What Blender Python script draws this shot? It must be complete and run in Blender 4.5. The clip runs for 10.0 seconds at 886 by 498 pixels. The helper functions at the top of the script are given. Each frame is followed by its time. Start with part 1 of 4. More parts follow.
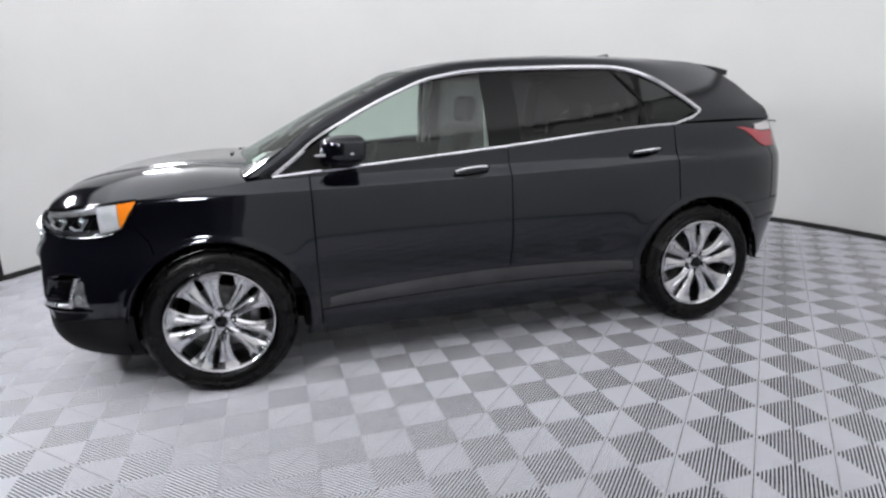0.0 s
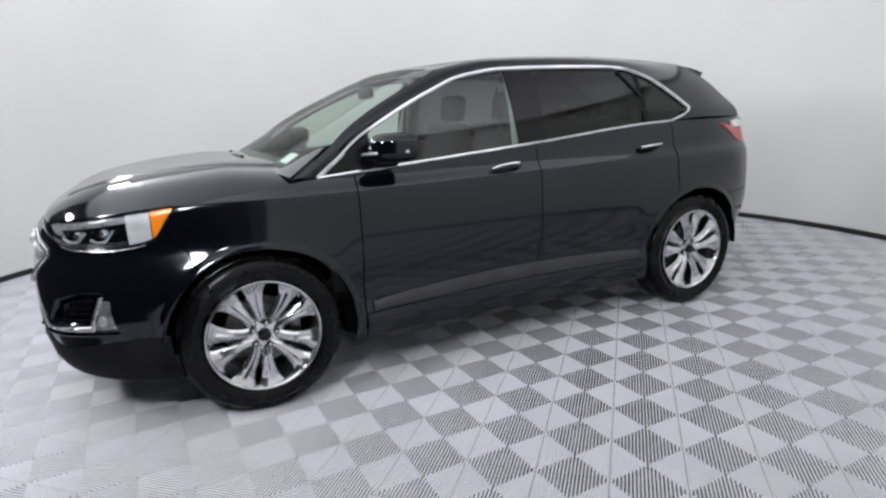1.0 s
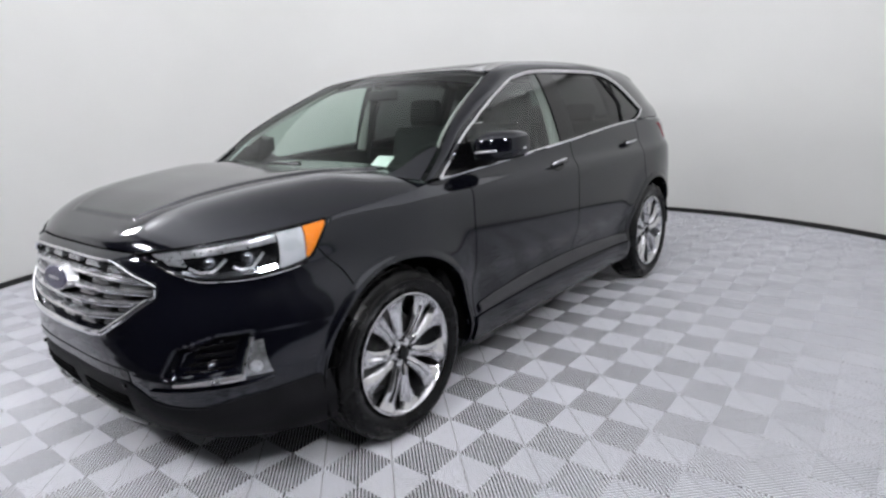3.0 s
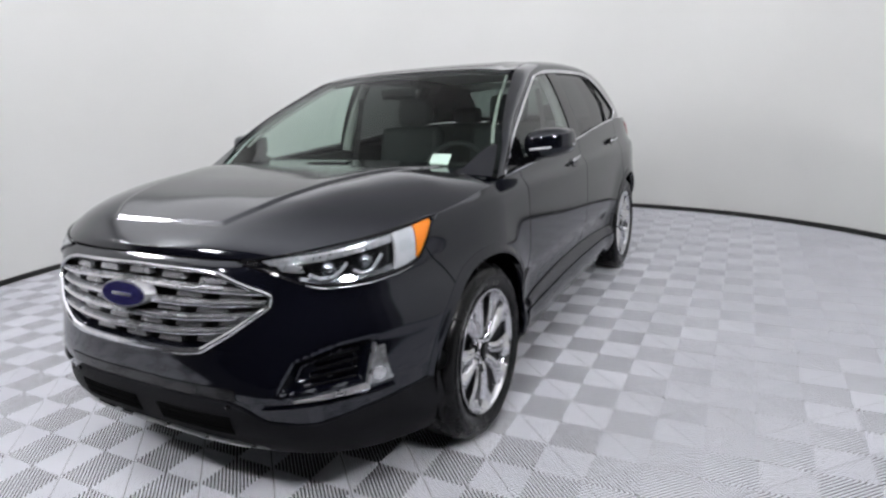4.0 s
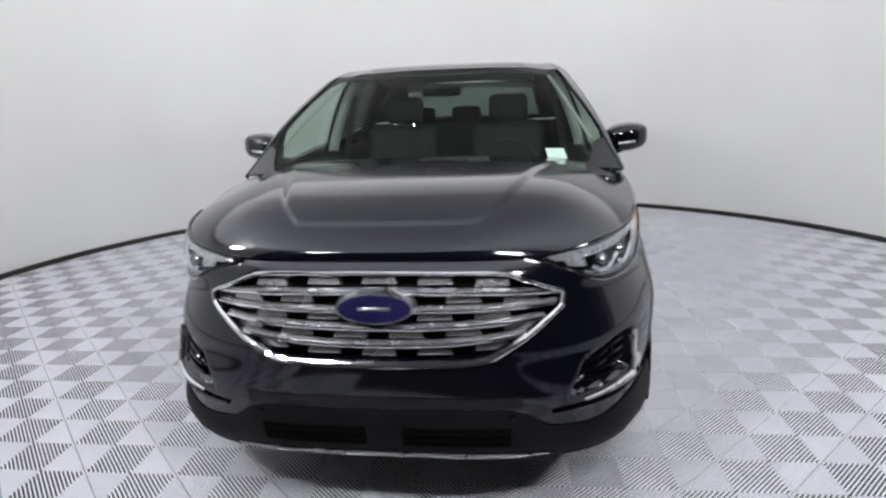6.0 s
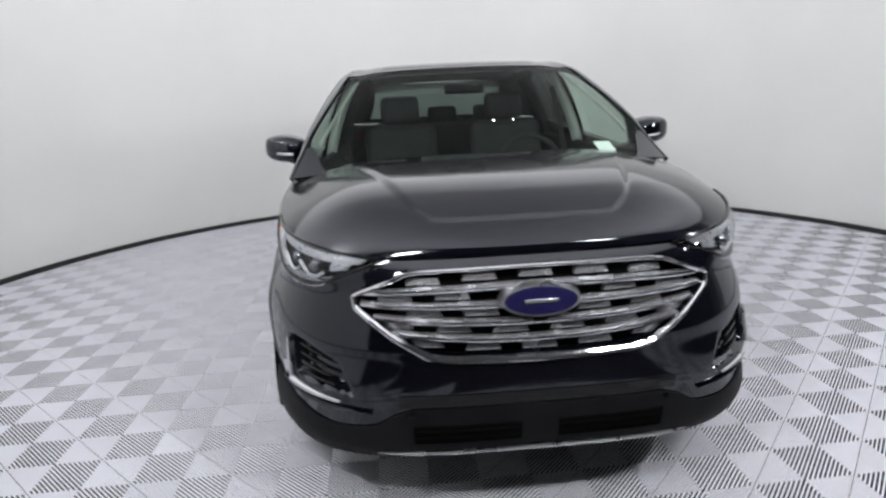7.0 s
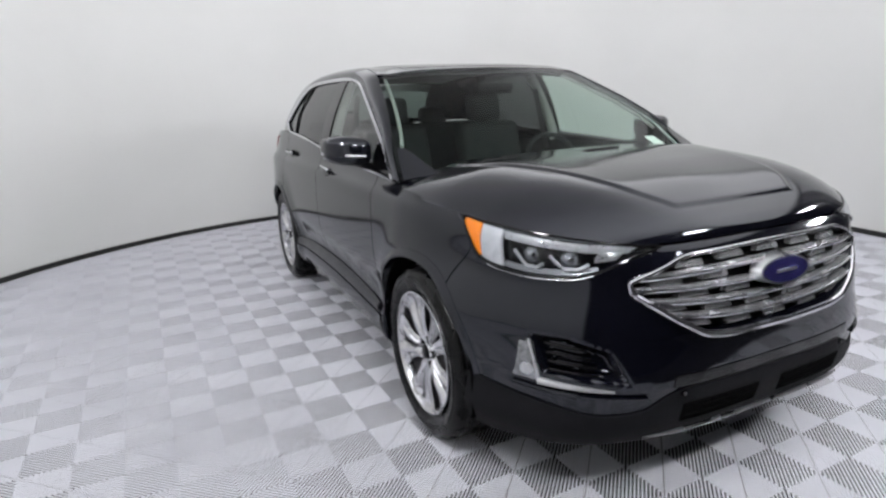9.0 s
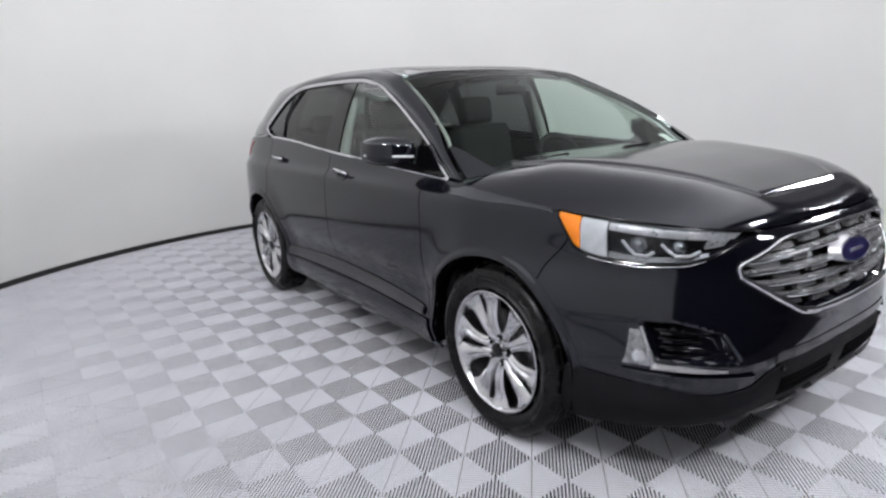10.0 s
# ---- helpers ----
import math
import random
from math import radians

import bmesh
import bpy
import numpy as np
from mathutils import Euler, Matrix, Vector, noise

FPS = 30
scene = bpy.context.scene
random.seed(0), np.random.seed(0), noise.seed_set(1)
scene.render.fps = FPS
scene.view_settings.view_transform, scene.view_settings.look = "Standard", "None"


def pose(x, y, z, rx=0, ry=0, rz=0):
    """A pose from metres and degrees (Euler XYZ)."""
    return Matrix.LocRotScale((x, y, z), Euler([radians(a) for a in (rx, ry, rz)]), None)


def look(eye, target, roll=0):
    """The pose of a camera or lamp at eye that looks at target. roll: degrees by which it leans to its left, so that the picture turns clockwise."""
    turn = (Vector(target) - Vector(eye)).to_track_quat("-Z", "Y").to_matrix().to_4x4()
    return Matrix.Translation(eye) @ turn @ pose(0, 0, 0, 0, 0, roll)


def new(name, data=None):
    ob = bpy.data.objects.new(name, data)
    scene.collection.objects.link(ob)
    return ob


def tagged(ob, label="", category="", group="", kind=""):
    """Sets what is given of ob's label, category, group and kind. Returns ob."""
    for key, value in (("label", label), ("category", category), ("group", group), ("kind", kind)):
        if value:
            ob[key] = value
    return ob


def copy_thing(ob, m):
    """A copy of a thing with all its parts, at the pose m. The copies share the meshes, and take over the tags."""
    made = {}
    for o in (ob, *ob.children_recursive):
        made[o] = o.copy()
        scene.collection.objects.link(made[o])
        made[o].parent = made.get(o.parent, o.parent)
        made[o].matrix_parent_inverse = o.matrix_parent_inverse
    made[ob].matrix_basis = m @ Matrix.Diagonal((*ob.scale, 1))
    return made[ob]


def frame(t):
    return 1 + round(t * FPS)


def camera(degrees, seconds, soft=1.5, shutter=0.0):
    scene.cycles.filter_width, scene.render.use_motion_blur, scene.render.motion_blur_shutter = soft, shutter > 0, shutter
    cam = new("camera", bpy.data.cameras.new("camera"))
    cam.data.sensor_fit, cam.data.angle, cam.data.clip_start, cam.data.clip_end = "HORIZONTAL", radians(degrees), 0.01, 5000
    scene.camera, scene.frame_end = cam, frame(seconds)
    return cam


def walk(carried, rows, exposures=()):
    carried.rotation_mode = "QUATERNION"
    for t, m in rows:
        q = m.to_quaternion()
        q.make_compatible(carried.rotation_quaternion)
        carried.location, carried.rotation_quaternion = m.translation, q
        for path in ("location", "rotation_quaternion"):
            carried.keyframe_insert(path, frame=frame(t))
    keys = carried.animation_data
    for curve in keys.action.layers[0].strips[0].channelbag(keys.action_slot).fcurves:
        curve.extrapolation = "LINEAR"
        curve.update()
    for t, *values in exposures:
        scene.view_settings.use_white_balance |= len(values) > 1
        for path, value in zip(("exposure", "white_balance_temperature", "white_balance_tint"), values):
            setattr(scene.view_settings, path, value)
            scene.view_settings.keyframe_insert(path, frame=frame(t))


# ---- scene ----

# ---- camera ----
cam = camera(74.0, 10.0, soft=2.5, shutter=0.4)
PATH = [
    (0, (1.022, 3.909, 1.406), (0.529, 2.031, 0.923), -2.41),
    (0.5, (1.386, 3.789, 1.383), (0.717, 1.964, 0.913), -2.25),
    (1, (1.783, 3.614, 1.396), (0.928, 1.870, 0.916), -2.50),
    (1.5, (2.157, 3.397, 1.394), (1.123, 1.753, 0.916), -2.61),
    (2, (2.495, 3.152, 1.389), (1.295, 1.624, 0.914), -2.49),
    (3.5, (3.333, 2.229, 1.396), (1.723, 1.139, 0.925), -3.06),
    (4, (3.535, 1.887, 1.406), (1.829, 0.959, 0.928), -2.80),
    (4.5, (3.709, 1.514, 1.408), (1.922, 0.756, 0.925), -2.73),
    (5, (3.841, 1.133, 1.420), (1.991, 0.552, 0.930), -2.86),
    (5.5, (3.927, 0.783, 1.422), (2.033, 0.366, 0.930), -2.21),
    (7, (3.986, -0.404, 1.418), (2.051, -0.277, 0.925), -2.74),
    (7.5, (3.929, -0.791, 1.427), (2.016, -0.479, 0.932), -2.92),
    (8, (3.838, -1.164, 1.423), (1.961, -0.677, 0.930), -3.09),
    (8.5, (3.716, -1.514, 1.416), (1.892, -0.852, 0.931), -2.80),
    (9, (3.569, -1.841, 1.423), (1.815, -1.015, 0.931), -2.52),
    (9.5, (3.391, -2.158, 1.422), (1.715, -1.183, 0.931), -2.47),
    (10, (3.210, -2.425, 1.407), (1.611, -1.322, 0.930), -2.78),
]
walk(cam, [(t, look(eye, target, roll)) for t, eye, target, roll in PATH])

# ---- world ----
world = bpy.data.worlds.new("world")
world.use_nodes = True
world.node_tree.nodes["Background"].inputs[0].default_value = (0.5, 0.52, 0.55, 1)
world.node_tree.nodes["Background"].inputs[1].default_value = 0.05
scene.world = world
scene.view_settings.exposure = 0.0

ROOM_R = 4.20       # round studio wall
ROOM_C = (-0.06, -0.01)
ROOM_H = 3.30
CEILING_GLOW, FLOOD_GLOW = 0.74, 158.0


# ---- materials ----
def material(name, colour, rough=0.5, metal=0.0, **more):
    m = bpy.data.materials.new(name)
    m.use_nodes = True
    b = m.node_tree.nodes["Principled BSDF"]
    b.inputs["Base Color"].default_value = (*colour, 1)
    b.inputs["Roughness"].default_value = rough
    b.inputs["Metallic"].default_value = metal
    for key, value in more.items():
        b.inputs[key.replace("_", " ")].default_value = value
    return m


def vary(m, scale, colour_a, colour_b, rough=None, bump=0.0, bump_scale=None, detail=4.0, low=0.35, high=0.65):
    """Noise between two colours, an optional roughness range and fine relief."""
    nt = m.node_tree
    b = nt.nodes["Principled BSDF"]
    co = nt.nodes.new("ShaderNodeTexCoord")
    no = nt.nodes.new("ShaderNodeTexNoise")
    no.inputs["Scale"].default_value, no.inputs["Detail"].default_value = scale, detail
    ramp = nt.nodes.new("ShaderNodeValToRGB")
    ramp.color_ramp.elements[0].position, ramp.color_ramp.elements[1].position = low, high
    ramp.color_ramp.elements[0].color = (*colour_a, 1)
    ramp.color_ramp.elements[1].color = (*colour_b, 1)
    nt.links.new(co.outputs["Object"], no.inputs["Vector"])
    nt.links.new(no.outputs["Fac"], ramp.inputs["Fac"])
    nt.links.new(ramp.outputs["Color"], b.inputs["Base Color"])
    if rough:
        mr = nt.nodes.new("ShaderNodeMapRange")
        mr.inputs["To Min"].default_value, mr.inputs["To Max"].default_value = rough
        nt.links.new(no.outputs["Fac"], mr.inputs["Value"])
        nt.links.new(mr.outputs["Result"], b.inputs["Roughness"])
    if bump:
        n2 = nt.nodes.new("ShaderNodeTexNoise")
        n2.inputs["Scale"].default_value, n2.inputs["Detail"].default_value = bump_scale or scale * 8, 6
        nt.links.new(co.outputs["Object"], n2.inputs["Vector"])
        bp = nt.nodes.new("ShaderNodeBump")
        bp.inputs["Strength"].default_value, bp.inputs["Distance"].default_value = bump, 0.002
        nt.links.new(n2.outputs["Fac"], bp.inputs["Height"])
        nt.links.new(bp.outputs["Normal"], b.inputs["Normal"])
    return m


def glass(name, tint, edge=0.62, face=0.018):
    """Thin tinted pane: what lies behind, tinted, under a Fresnel gloss."""
    m = bpy.data.materials.new(name)
    m.use_nodes = True
    nt = m.node_tree
    nt.nodes.remove(nt.nodes["Principled BSDF"])
    tr = nt.nodes.new("ShaderNodeBsdfTransparent")
    tr.inputs["Color"].default_value = (*tint, 1)
    gl = nt.nodes.new("ShaderNodeBsdfGlossy")
    gl.inputs["Roughness"].default_value = 0.02
    lw = nt.nodes.new("ShaderNodeLayerWeight")
    lw.inputs["Blend"].default_value = 0.5
    power = nt.nodes.new("ShaderNodeMath")
    power.operation = "POWER"
    power.inputs[1].default_value = 5.0
    nt.links.new(lw.outputs["Facing"], power.inputs[0])
    fr = nt.nodes.new("ShaderNodeMath")
    fr.operation = "MULTIPLY_ADD"
    fr.inputs[1].default_value, fr.inputs[2].default_value = edge, face
    nt.links.new(power.outputs[0], fr.inputs[0])
    mx = nt.nodes.new("ShaderNodeMixShader")
    nt.links.new(fr.outputs[0], mx.inputs["Fac"])
    nt.links.new(tr.outputs[0], mx.inputs[1])
    nt.links.new(gl.outputs[0], mx.inputs[2])
    nt.links.new(mx.outputs[0], nt.nodes["Material Output"].inputs["Surface"])
    return m


def glow(name, colour, strength):
    m = bpy.data.materials.new(name)
    m.use_nodes = True
    b = m.node_tree.nodes["Principled BSDF"]
    b.inputs["Base Color"].default_value = (0.8, 0.8, 0.8, 1)
    b.inputs["Emission Color"].default_value = (*colour, 1)
    b.inputs["Emission Strength"].default_value = strength
    return m


PAINT = material("black_paint", (0.004, 0.004, 0.005), 0.06, 0.0, Specular_IOR_Level=0.68, Specular_Tint=(0.90, 0.93, 1.0, 1.0))
vary(PAINT, 1.7, (0.0012, 0.0013, 0.0030), (0.0020, 0.0022, 0.0046), rough=(0.06, 0.12))
PLASTIC = vary(material("grey_black_plastic", (0.02, 0.02, 0.022), 0.5, 0.0, Specular_IOR_Level=0.12), 9, (0.004, 0.004, 0.005), (0.0075, 0.0075, 0.009), rough=(0.5, 0.68), bump=0.25, bump_scale=900)
MOULDING = vary(material("moulding_plastic", (0.04, 0.04, 0.043), 0.35), 7, (0.022, 0.022, 0.026), (0.034, 0.034, 0.039), rough=(0.28, 0.42), bump=0.15, bump_scale=700)
GLOSS_BLACK = material("gloss_black_trim", (0.003, 0.003, 0.0035), 0.12, 0.0, Specular_IOR_Level=0.3)
DARK = material("dark_cavity", (0.003, 0.003, 0.003), 0.9, 0.0, Specular_IOR_Level=0.03)
CHROME = vary(material("chrome", (0.78, 0.78, 0.80), 0.08, 1.0), 6, (0.72, 0.72, 0.75), (0.84, 0.84, 0.86), rough=(0.05, 0.14))
SATIN = vary(material("satin_silver", (0.6, 0.6, 0.62), 0.3, 1.0), 7, (0.55, 0.55, 0.57), (0.68, 0.68, 0.70), rough=(0.22, 0.34))
GRILLE_SILVER = vary(material("grille_silver", (0.5, 0.5, 0.52), 0.2, 0.75), 11, (0.38, 0.38, 0.395), (0.50, 0.50, 0.52), rough=(0.20, 0.32))
ALLOY = vary(material("wheel_alloy", (0.72, 0.72, 0.74), 0.2, 1.0), 12, (0.60, 0.60, 0.62), (0.76, 0.76, 0.78), rough=(0.10, 0.20))
ALLOY_DARK = material("alloy_barrel", (0.16, 0.16, 0.17), 0.4, 1.0)
RUBBER = vary(material("tyre_rubber", (0.012, 0.012, 0.012), 0.6, 0.0, Specular_IOR_Level=0.22), 14, (0.0015, 0.0015, 0.0017), (0.004, 0.004, 0.0043), rough=(0.20, 0.34), bump=0.2, bump_scale=260)
STEEL = vary(material("brake_steel", (0.35, 0.34, 0.33), 0.4, 1.0), 20, (0.10, 0.10, 0.10), (0.20, 0.20, 0.20))
LEATHER = vary(material("black_leather", (0.018, 0.018, 0.019), 0.8, 0.0, Specular_IOR_Level=0.12), 6, (0.016, 0.016, 0.017), (0.027, 0.027, 0.029), rough=(0.6, 0.8))
CABIN = vary(material("cabin_plastic", (0.02, 0.02, 0.021), 0.8, 0.0, Specular_IOR_Level=0.12), 5, (0.009, 0.009, 0.0095), (0.017, 0.017, 0.018), bump=0.1, bump_scale=200)
HEADLINER = vary(material("grey_headliner", (0.32, 0.32, 0.31), 0.9), 8, (0.28, 0.28, 0.27), (0.36, 0.36, 0.35), bump=0.4, bump_scale=400)
GLASS = glass("green_tint_glass", (0.68, 0.78, 0.725), 0.5, 0.013)
GLASS_SIDE = glass("side_glass", (0.72, 0.81, 0.76), 0.95, 0.080)
GLASS_DARK = glass("privacy_glass", (0.10, 0.105, 0.105), 0.95, 0.045)
GLASS_REAR = glass("rear_screen_glass", (0.15, 0.18, 0.17))
GLASS_LAMP = glass("lamp_cover", (0.93, 0.94, 0.95))
AMBER = material("amber_reflector", (0.95, 0.26, 0.015), 0.18, 0.0, Emission_Color=(1, 0.3, 0.01, 1), Emission_Strength=0.0)
RED = material("red_lens", (0.50, 0.09, 0.11), 0.15)
CLEAR = material("clear_lens", (0.72, 0.68, 0.68), 0.12)
FOG_LENS = vary(material("fog_lens", (0.4, 0.41, 0.42), 0.15, 0.7), 40, (0.16, 0.165, 0.17), (0.42, 0.43, 0.45), rough=(0.08, 0.3))
LAMP_DARK = material("lamp_chrome", (0.30, 0.31, 0.33), 0.12, 0.95)
LIGHT_GUIDE = vary(material("light_guide", (0.5, 0.51, 0.53), 0.25), 25, (0.44, 0.45, 0.47), (0.54, 0.55, 0.57), rough=(0.18, 0.3))
LAMP_GREY = vary(material("lamp_reflector", (0.55, 0.56, 0.58), 0.3, 0.75), 60, (0.46, 0.47, 0.49), (0.62, 0.63, 0.65), rough=(0.2, 0.4))
PAPER = vary(material("paper", (0.8, 0.8, 0.79), 0.7), 30, (0.86, 0.86, 0.86), (0.93, 0.93, 0.93))
BADGE_BLUE = vary(material("badge_blue", (0.012, 0.02, 0.12), 0.1), 20, (0.008, 0.007, 0.034), (0.012, 0.011, 0.050))
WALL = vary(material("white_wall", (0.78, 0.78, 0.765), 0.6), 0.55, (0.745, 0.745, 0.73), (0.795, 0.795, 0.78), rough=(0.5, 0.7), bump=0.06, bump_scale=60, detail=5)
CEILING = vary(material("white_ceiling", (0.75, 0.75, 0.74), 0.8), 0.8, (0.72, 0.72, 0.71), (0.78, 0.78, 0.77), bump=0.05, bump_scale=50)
# unseen wall tones, stepped from dark to grey to fade a mirrored edge
MIRRORED_DARK = vary(material("mirrored_dark", (0.012, 0.012, 0.013), 0.85), 2, (0.010, 0.010, 0.011), (0.016, 0.016, 0.017))
MIRRORED_GREY = vary(material("mirrored_grey", (0.2, 0.2, 0.2), 0.7), 2, (0.17, 0.17, 0.17), (0.23, 0.23, 0.23), rough=(0.6, 0.8))
MIRRORED_DARK_GREY = vary(material("mirrored_dark_grey", (0.06, 0.06, 0.06), 0.75), 2, (0.05, 0.05, 0.051), (0.075, 0.075, 0.077), rough=(0.6, 0.8))
BASE = vary(material("black_baseboard", (0.012, 0.012, 0.012), 0.5), 8, (0.010, 0.010, 0.010), (0.02, 0.02, 0.02), rough=(0.4, 0.65))
# glow of the added ceiling disc, dimmed mid-disc to darken the hood's reflection
LIT = glow("added_ceiling_glow", (0.98, 0.985, 1.02), CEILING_GLOW)
nt = LIT.node_tree
place = nt.nodes.new("ShaderNodeTexCoord")
reach_n = nt.nodes.new("ShaderNodeVectorMath")
reach_n.operation = "LENGTH"
fade = nt.nodes.new("ShaderNodeMapRange")
fade.interpolation_type = "SMOOTHSTEP"
for key, value in (("From Min", 0.8), ("From Max", 3.8), ("To Min", 0.16 * CEILING_GLOW), ("To Max", 1.48 * CEILING_GLOW)):
    fade.inputs[key].default_value = value
nt.links.new(place.outputs["Object"], reach_n.inputs[0])
nt.links.new(reach_n.outputs["Value"], fade.inputs["Value"])
nt.links.new(fade.outputs["Result"], nt.nodes["Principled BSDF"].inputs["Emission Strength"])
FLOOD = glow("lit_diffuser", (0.98, 0.985, 1.02), FLOOD_GLOW)
METAL_WHITE = material("white_enamel", (0.7, 0.7, 0.7), 0.35)


TILE = vary(material("light_grey_tile", (0.74, 0.74, 0.775), 0.45), 2.3, (0.76, 0.765, 0.82), (0.82, 0.825, 0.88), rough=(0.36, 0.52))
SUBFLOOR = vary(material("floor_slab", (0.03, 0.03, 0.033), 0.85), 3, (0.012, 0.012, 0.0135), (0.022, 0.022, 0.024))


# ---- mesh helpers ----
def link_mesh(name, bm, mat, parent=None, label="", smooth=35):
    me = bpy.data.meshes.new(name)
    bm.normal_update()
    bm.to_mesh(me)
    bm.free()
    me.materials.append(mat)
    if smooth:
        me.shade_smooth()
        me.set_sharp_from_angle(angle=radians(smooth))
    ob = new(name, me)
    if parent is not None:
        ob.parent = parent
    if label:
        ob["label"] = label
    return ob


def part(name, bm, mat, parent, label="", smooth=35):
    return link_mesh(name, bm, mat, parent, label, smooth)


def thing(name, label, category, at=(0, 0, 0), group="", kind=""):
    ob = new(name)
    ob.location = at
    return tagged(ob, label, category, group, kind)


def lerp(a, b, t):
    return a + (b - a) * t


def smoothstep(a, b, v):
    t = min(1.0, max(0.0, (v - a) / (b - a)))
    return t * t * (3 - 2 * t)


def curve(*knots):
    """A smooth curve through (place, value) knots, monotone between them."""
    xs = [k[0] for k in knots]
    ys = [k[1] for k in knots]
    n = len(xs)
    d = [(ys[i + 1] - ys[i]) / (xs[i + 1] - xs[i]) for i in range(n - 1)]
    m = [d[0]] + [0.0 if d[i - 1] * d[i] <= 0 else 2 * d[i - 1] * d[i] / (d[i - 1] + d[i]) for i in range(1, n - 1)] + [d[-1]]

    def at(x):
        if x <= xs[0]:
            return ys[0]
        if x >= xs[-1]:
            return ys[-1]
        i = next(k for k in range(n - 1) if x <= xs[k + 1])
        h = xs[i + 1] - xs[i]
        t = (x - xs[i]) / h
        t2, t3 = t * t, t * t * t
        return ys[i] * (2 * t3 - 3 * t2 + 1) + m[i] * h * (t3 - 2 * t2 + t) + ys[i + 1] * (3 * t2 - 2 * t3) + m[i + 1] * h * (t3 - t2)
    return at


def rbox(size, at=(0, 0, 0), r=0.01, seg=2, turn=(0, 0, 0), bm=None):
    """A box with rounded edges."""
    b = bmesh.new()
    bmesh.ops.create_cube(b, size=1)
    bmesh.ops.scale(b, vec=size, verts=b.verts)
    if r:
        bmesh.ops.bevel(b, geom=b.edges[:], offset=min(r, min(size) * 0.48), segments=seg, profile=0.5, affect="EDGES")
    bmesh.ops.transform(b, matrix=pose(*at, *turn), verts=b.verts)
    return merge(bm, b)


def merge(bm, b):
    if bm is None:
        return b
    me = bpy.data.meshes.new("tmp")
    b.to_mesh(me)
    b.free()
    bm.from_mesh(me)
    bpy.data.meshes.remove(me)
    return bm


def cyl(r1, r2, h, at=(0, 0, 0), turn=(0, 0, 0), n=24, bevel=0.0, bm=None):
    b = bmesh.new()
    bmesh.ops.create_cone(b, cap_ends=True, segments=n, radius1=r1, radius2=r2, depth=h)
    if bevel:
        caps = [e for e in b.edges if abs(e.verts[0].co.z - e.verts[1].co.z) < 1e-6]
        bmesh.ops.bevel(b, geom=caps, offset=bevel, segments=2, profile=0.5, affect="EDGES")
    bmesh.ops.transform(b, matrix=pose(*at, *turn), verts=b.verts)
    return merge(bm, b)


def lathe(profile, n=48, axis="y", closed=False):
    """Turn (radius, offset) pairs about an axis."""
    b = bmesh.new()
    rings = []
    for k in range(n):
        a = 2 * math.pi * k / n
        rings.append([b.verts.new((r * math.cos(a), o, r * math.sin(a)) if axis == "y" else (r * math.cos(a), r * math.sin(a), o)) for r, o in profile])
    m = len(profile)
    for k in range(n):
        p, q = rings[k], rings[(k + 1) % n]
        for i in range(m if closed else m - 1):
            j = (i + 1) % m
            b.faces.new((p[i], p[j], q[j], q[i]))
    bmesh.ops.recalc_face_normals(b, faces=b.faces)
    return b


def tube(points, radius, n=8, closed=False, flat=1.0, bm=None, up=(0, 0, 1)):
    """A round or flattened rod along points; radius may be a function of 0..1."""
    b = bmesh.new()
    pts = [Vector(p) for p in points]
    cnt = len(pts)
    rings = []
    for i, p in enumerate(pts):
        if closed:
            d = pts[(i + 1) % cnt] - pts[i - 1]
        else:
            d = pts[min(i + 1, cnt - 1)] - pts[max(i - 1, 0)]
        d.normalize()
        side = d.cross(Vector(up))
        if side.length < 1e-4:
            side = d.cross(Vector((1, 0, 0)))
        side.normalize()
        top = side.cross(d)
        r = radius(i / max(1, cnt - 1)) if callable(radius) else radius
        rings.append([b.verts.new(p + side * (math.cos(2 * math.pi * k / n) * r * flat) + top * (math.sin(2 * math.pi * k / n) * r)) for k in range(n)])
    for i in range(cnt if closed else cnt - 1):
        p, q = rings[i], rings[(i + 1) % cnt]
        for k in range(n):
            b.faces.new((p[k], p[(k + 1) % n], q[(k + 1) % n], q[k]))
    if not closed:
        b.faces.new(rings[0][::-1])
        b.faces.new(rings[-1])
    bmesh.ops.recalc_face_normals(b, faces=b.faces)
    return merge(bm, b)


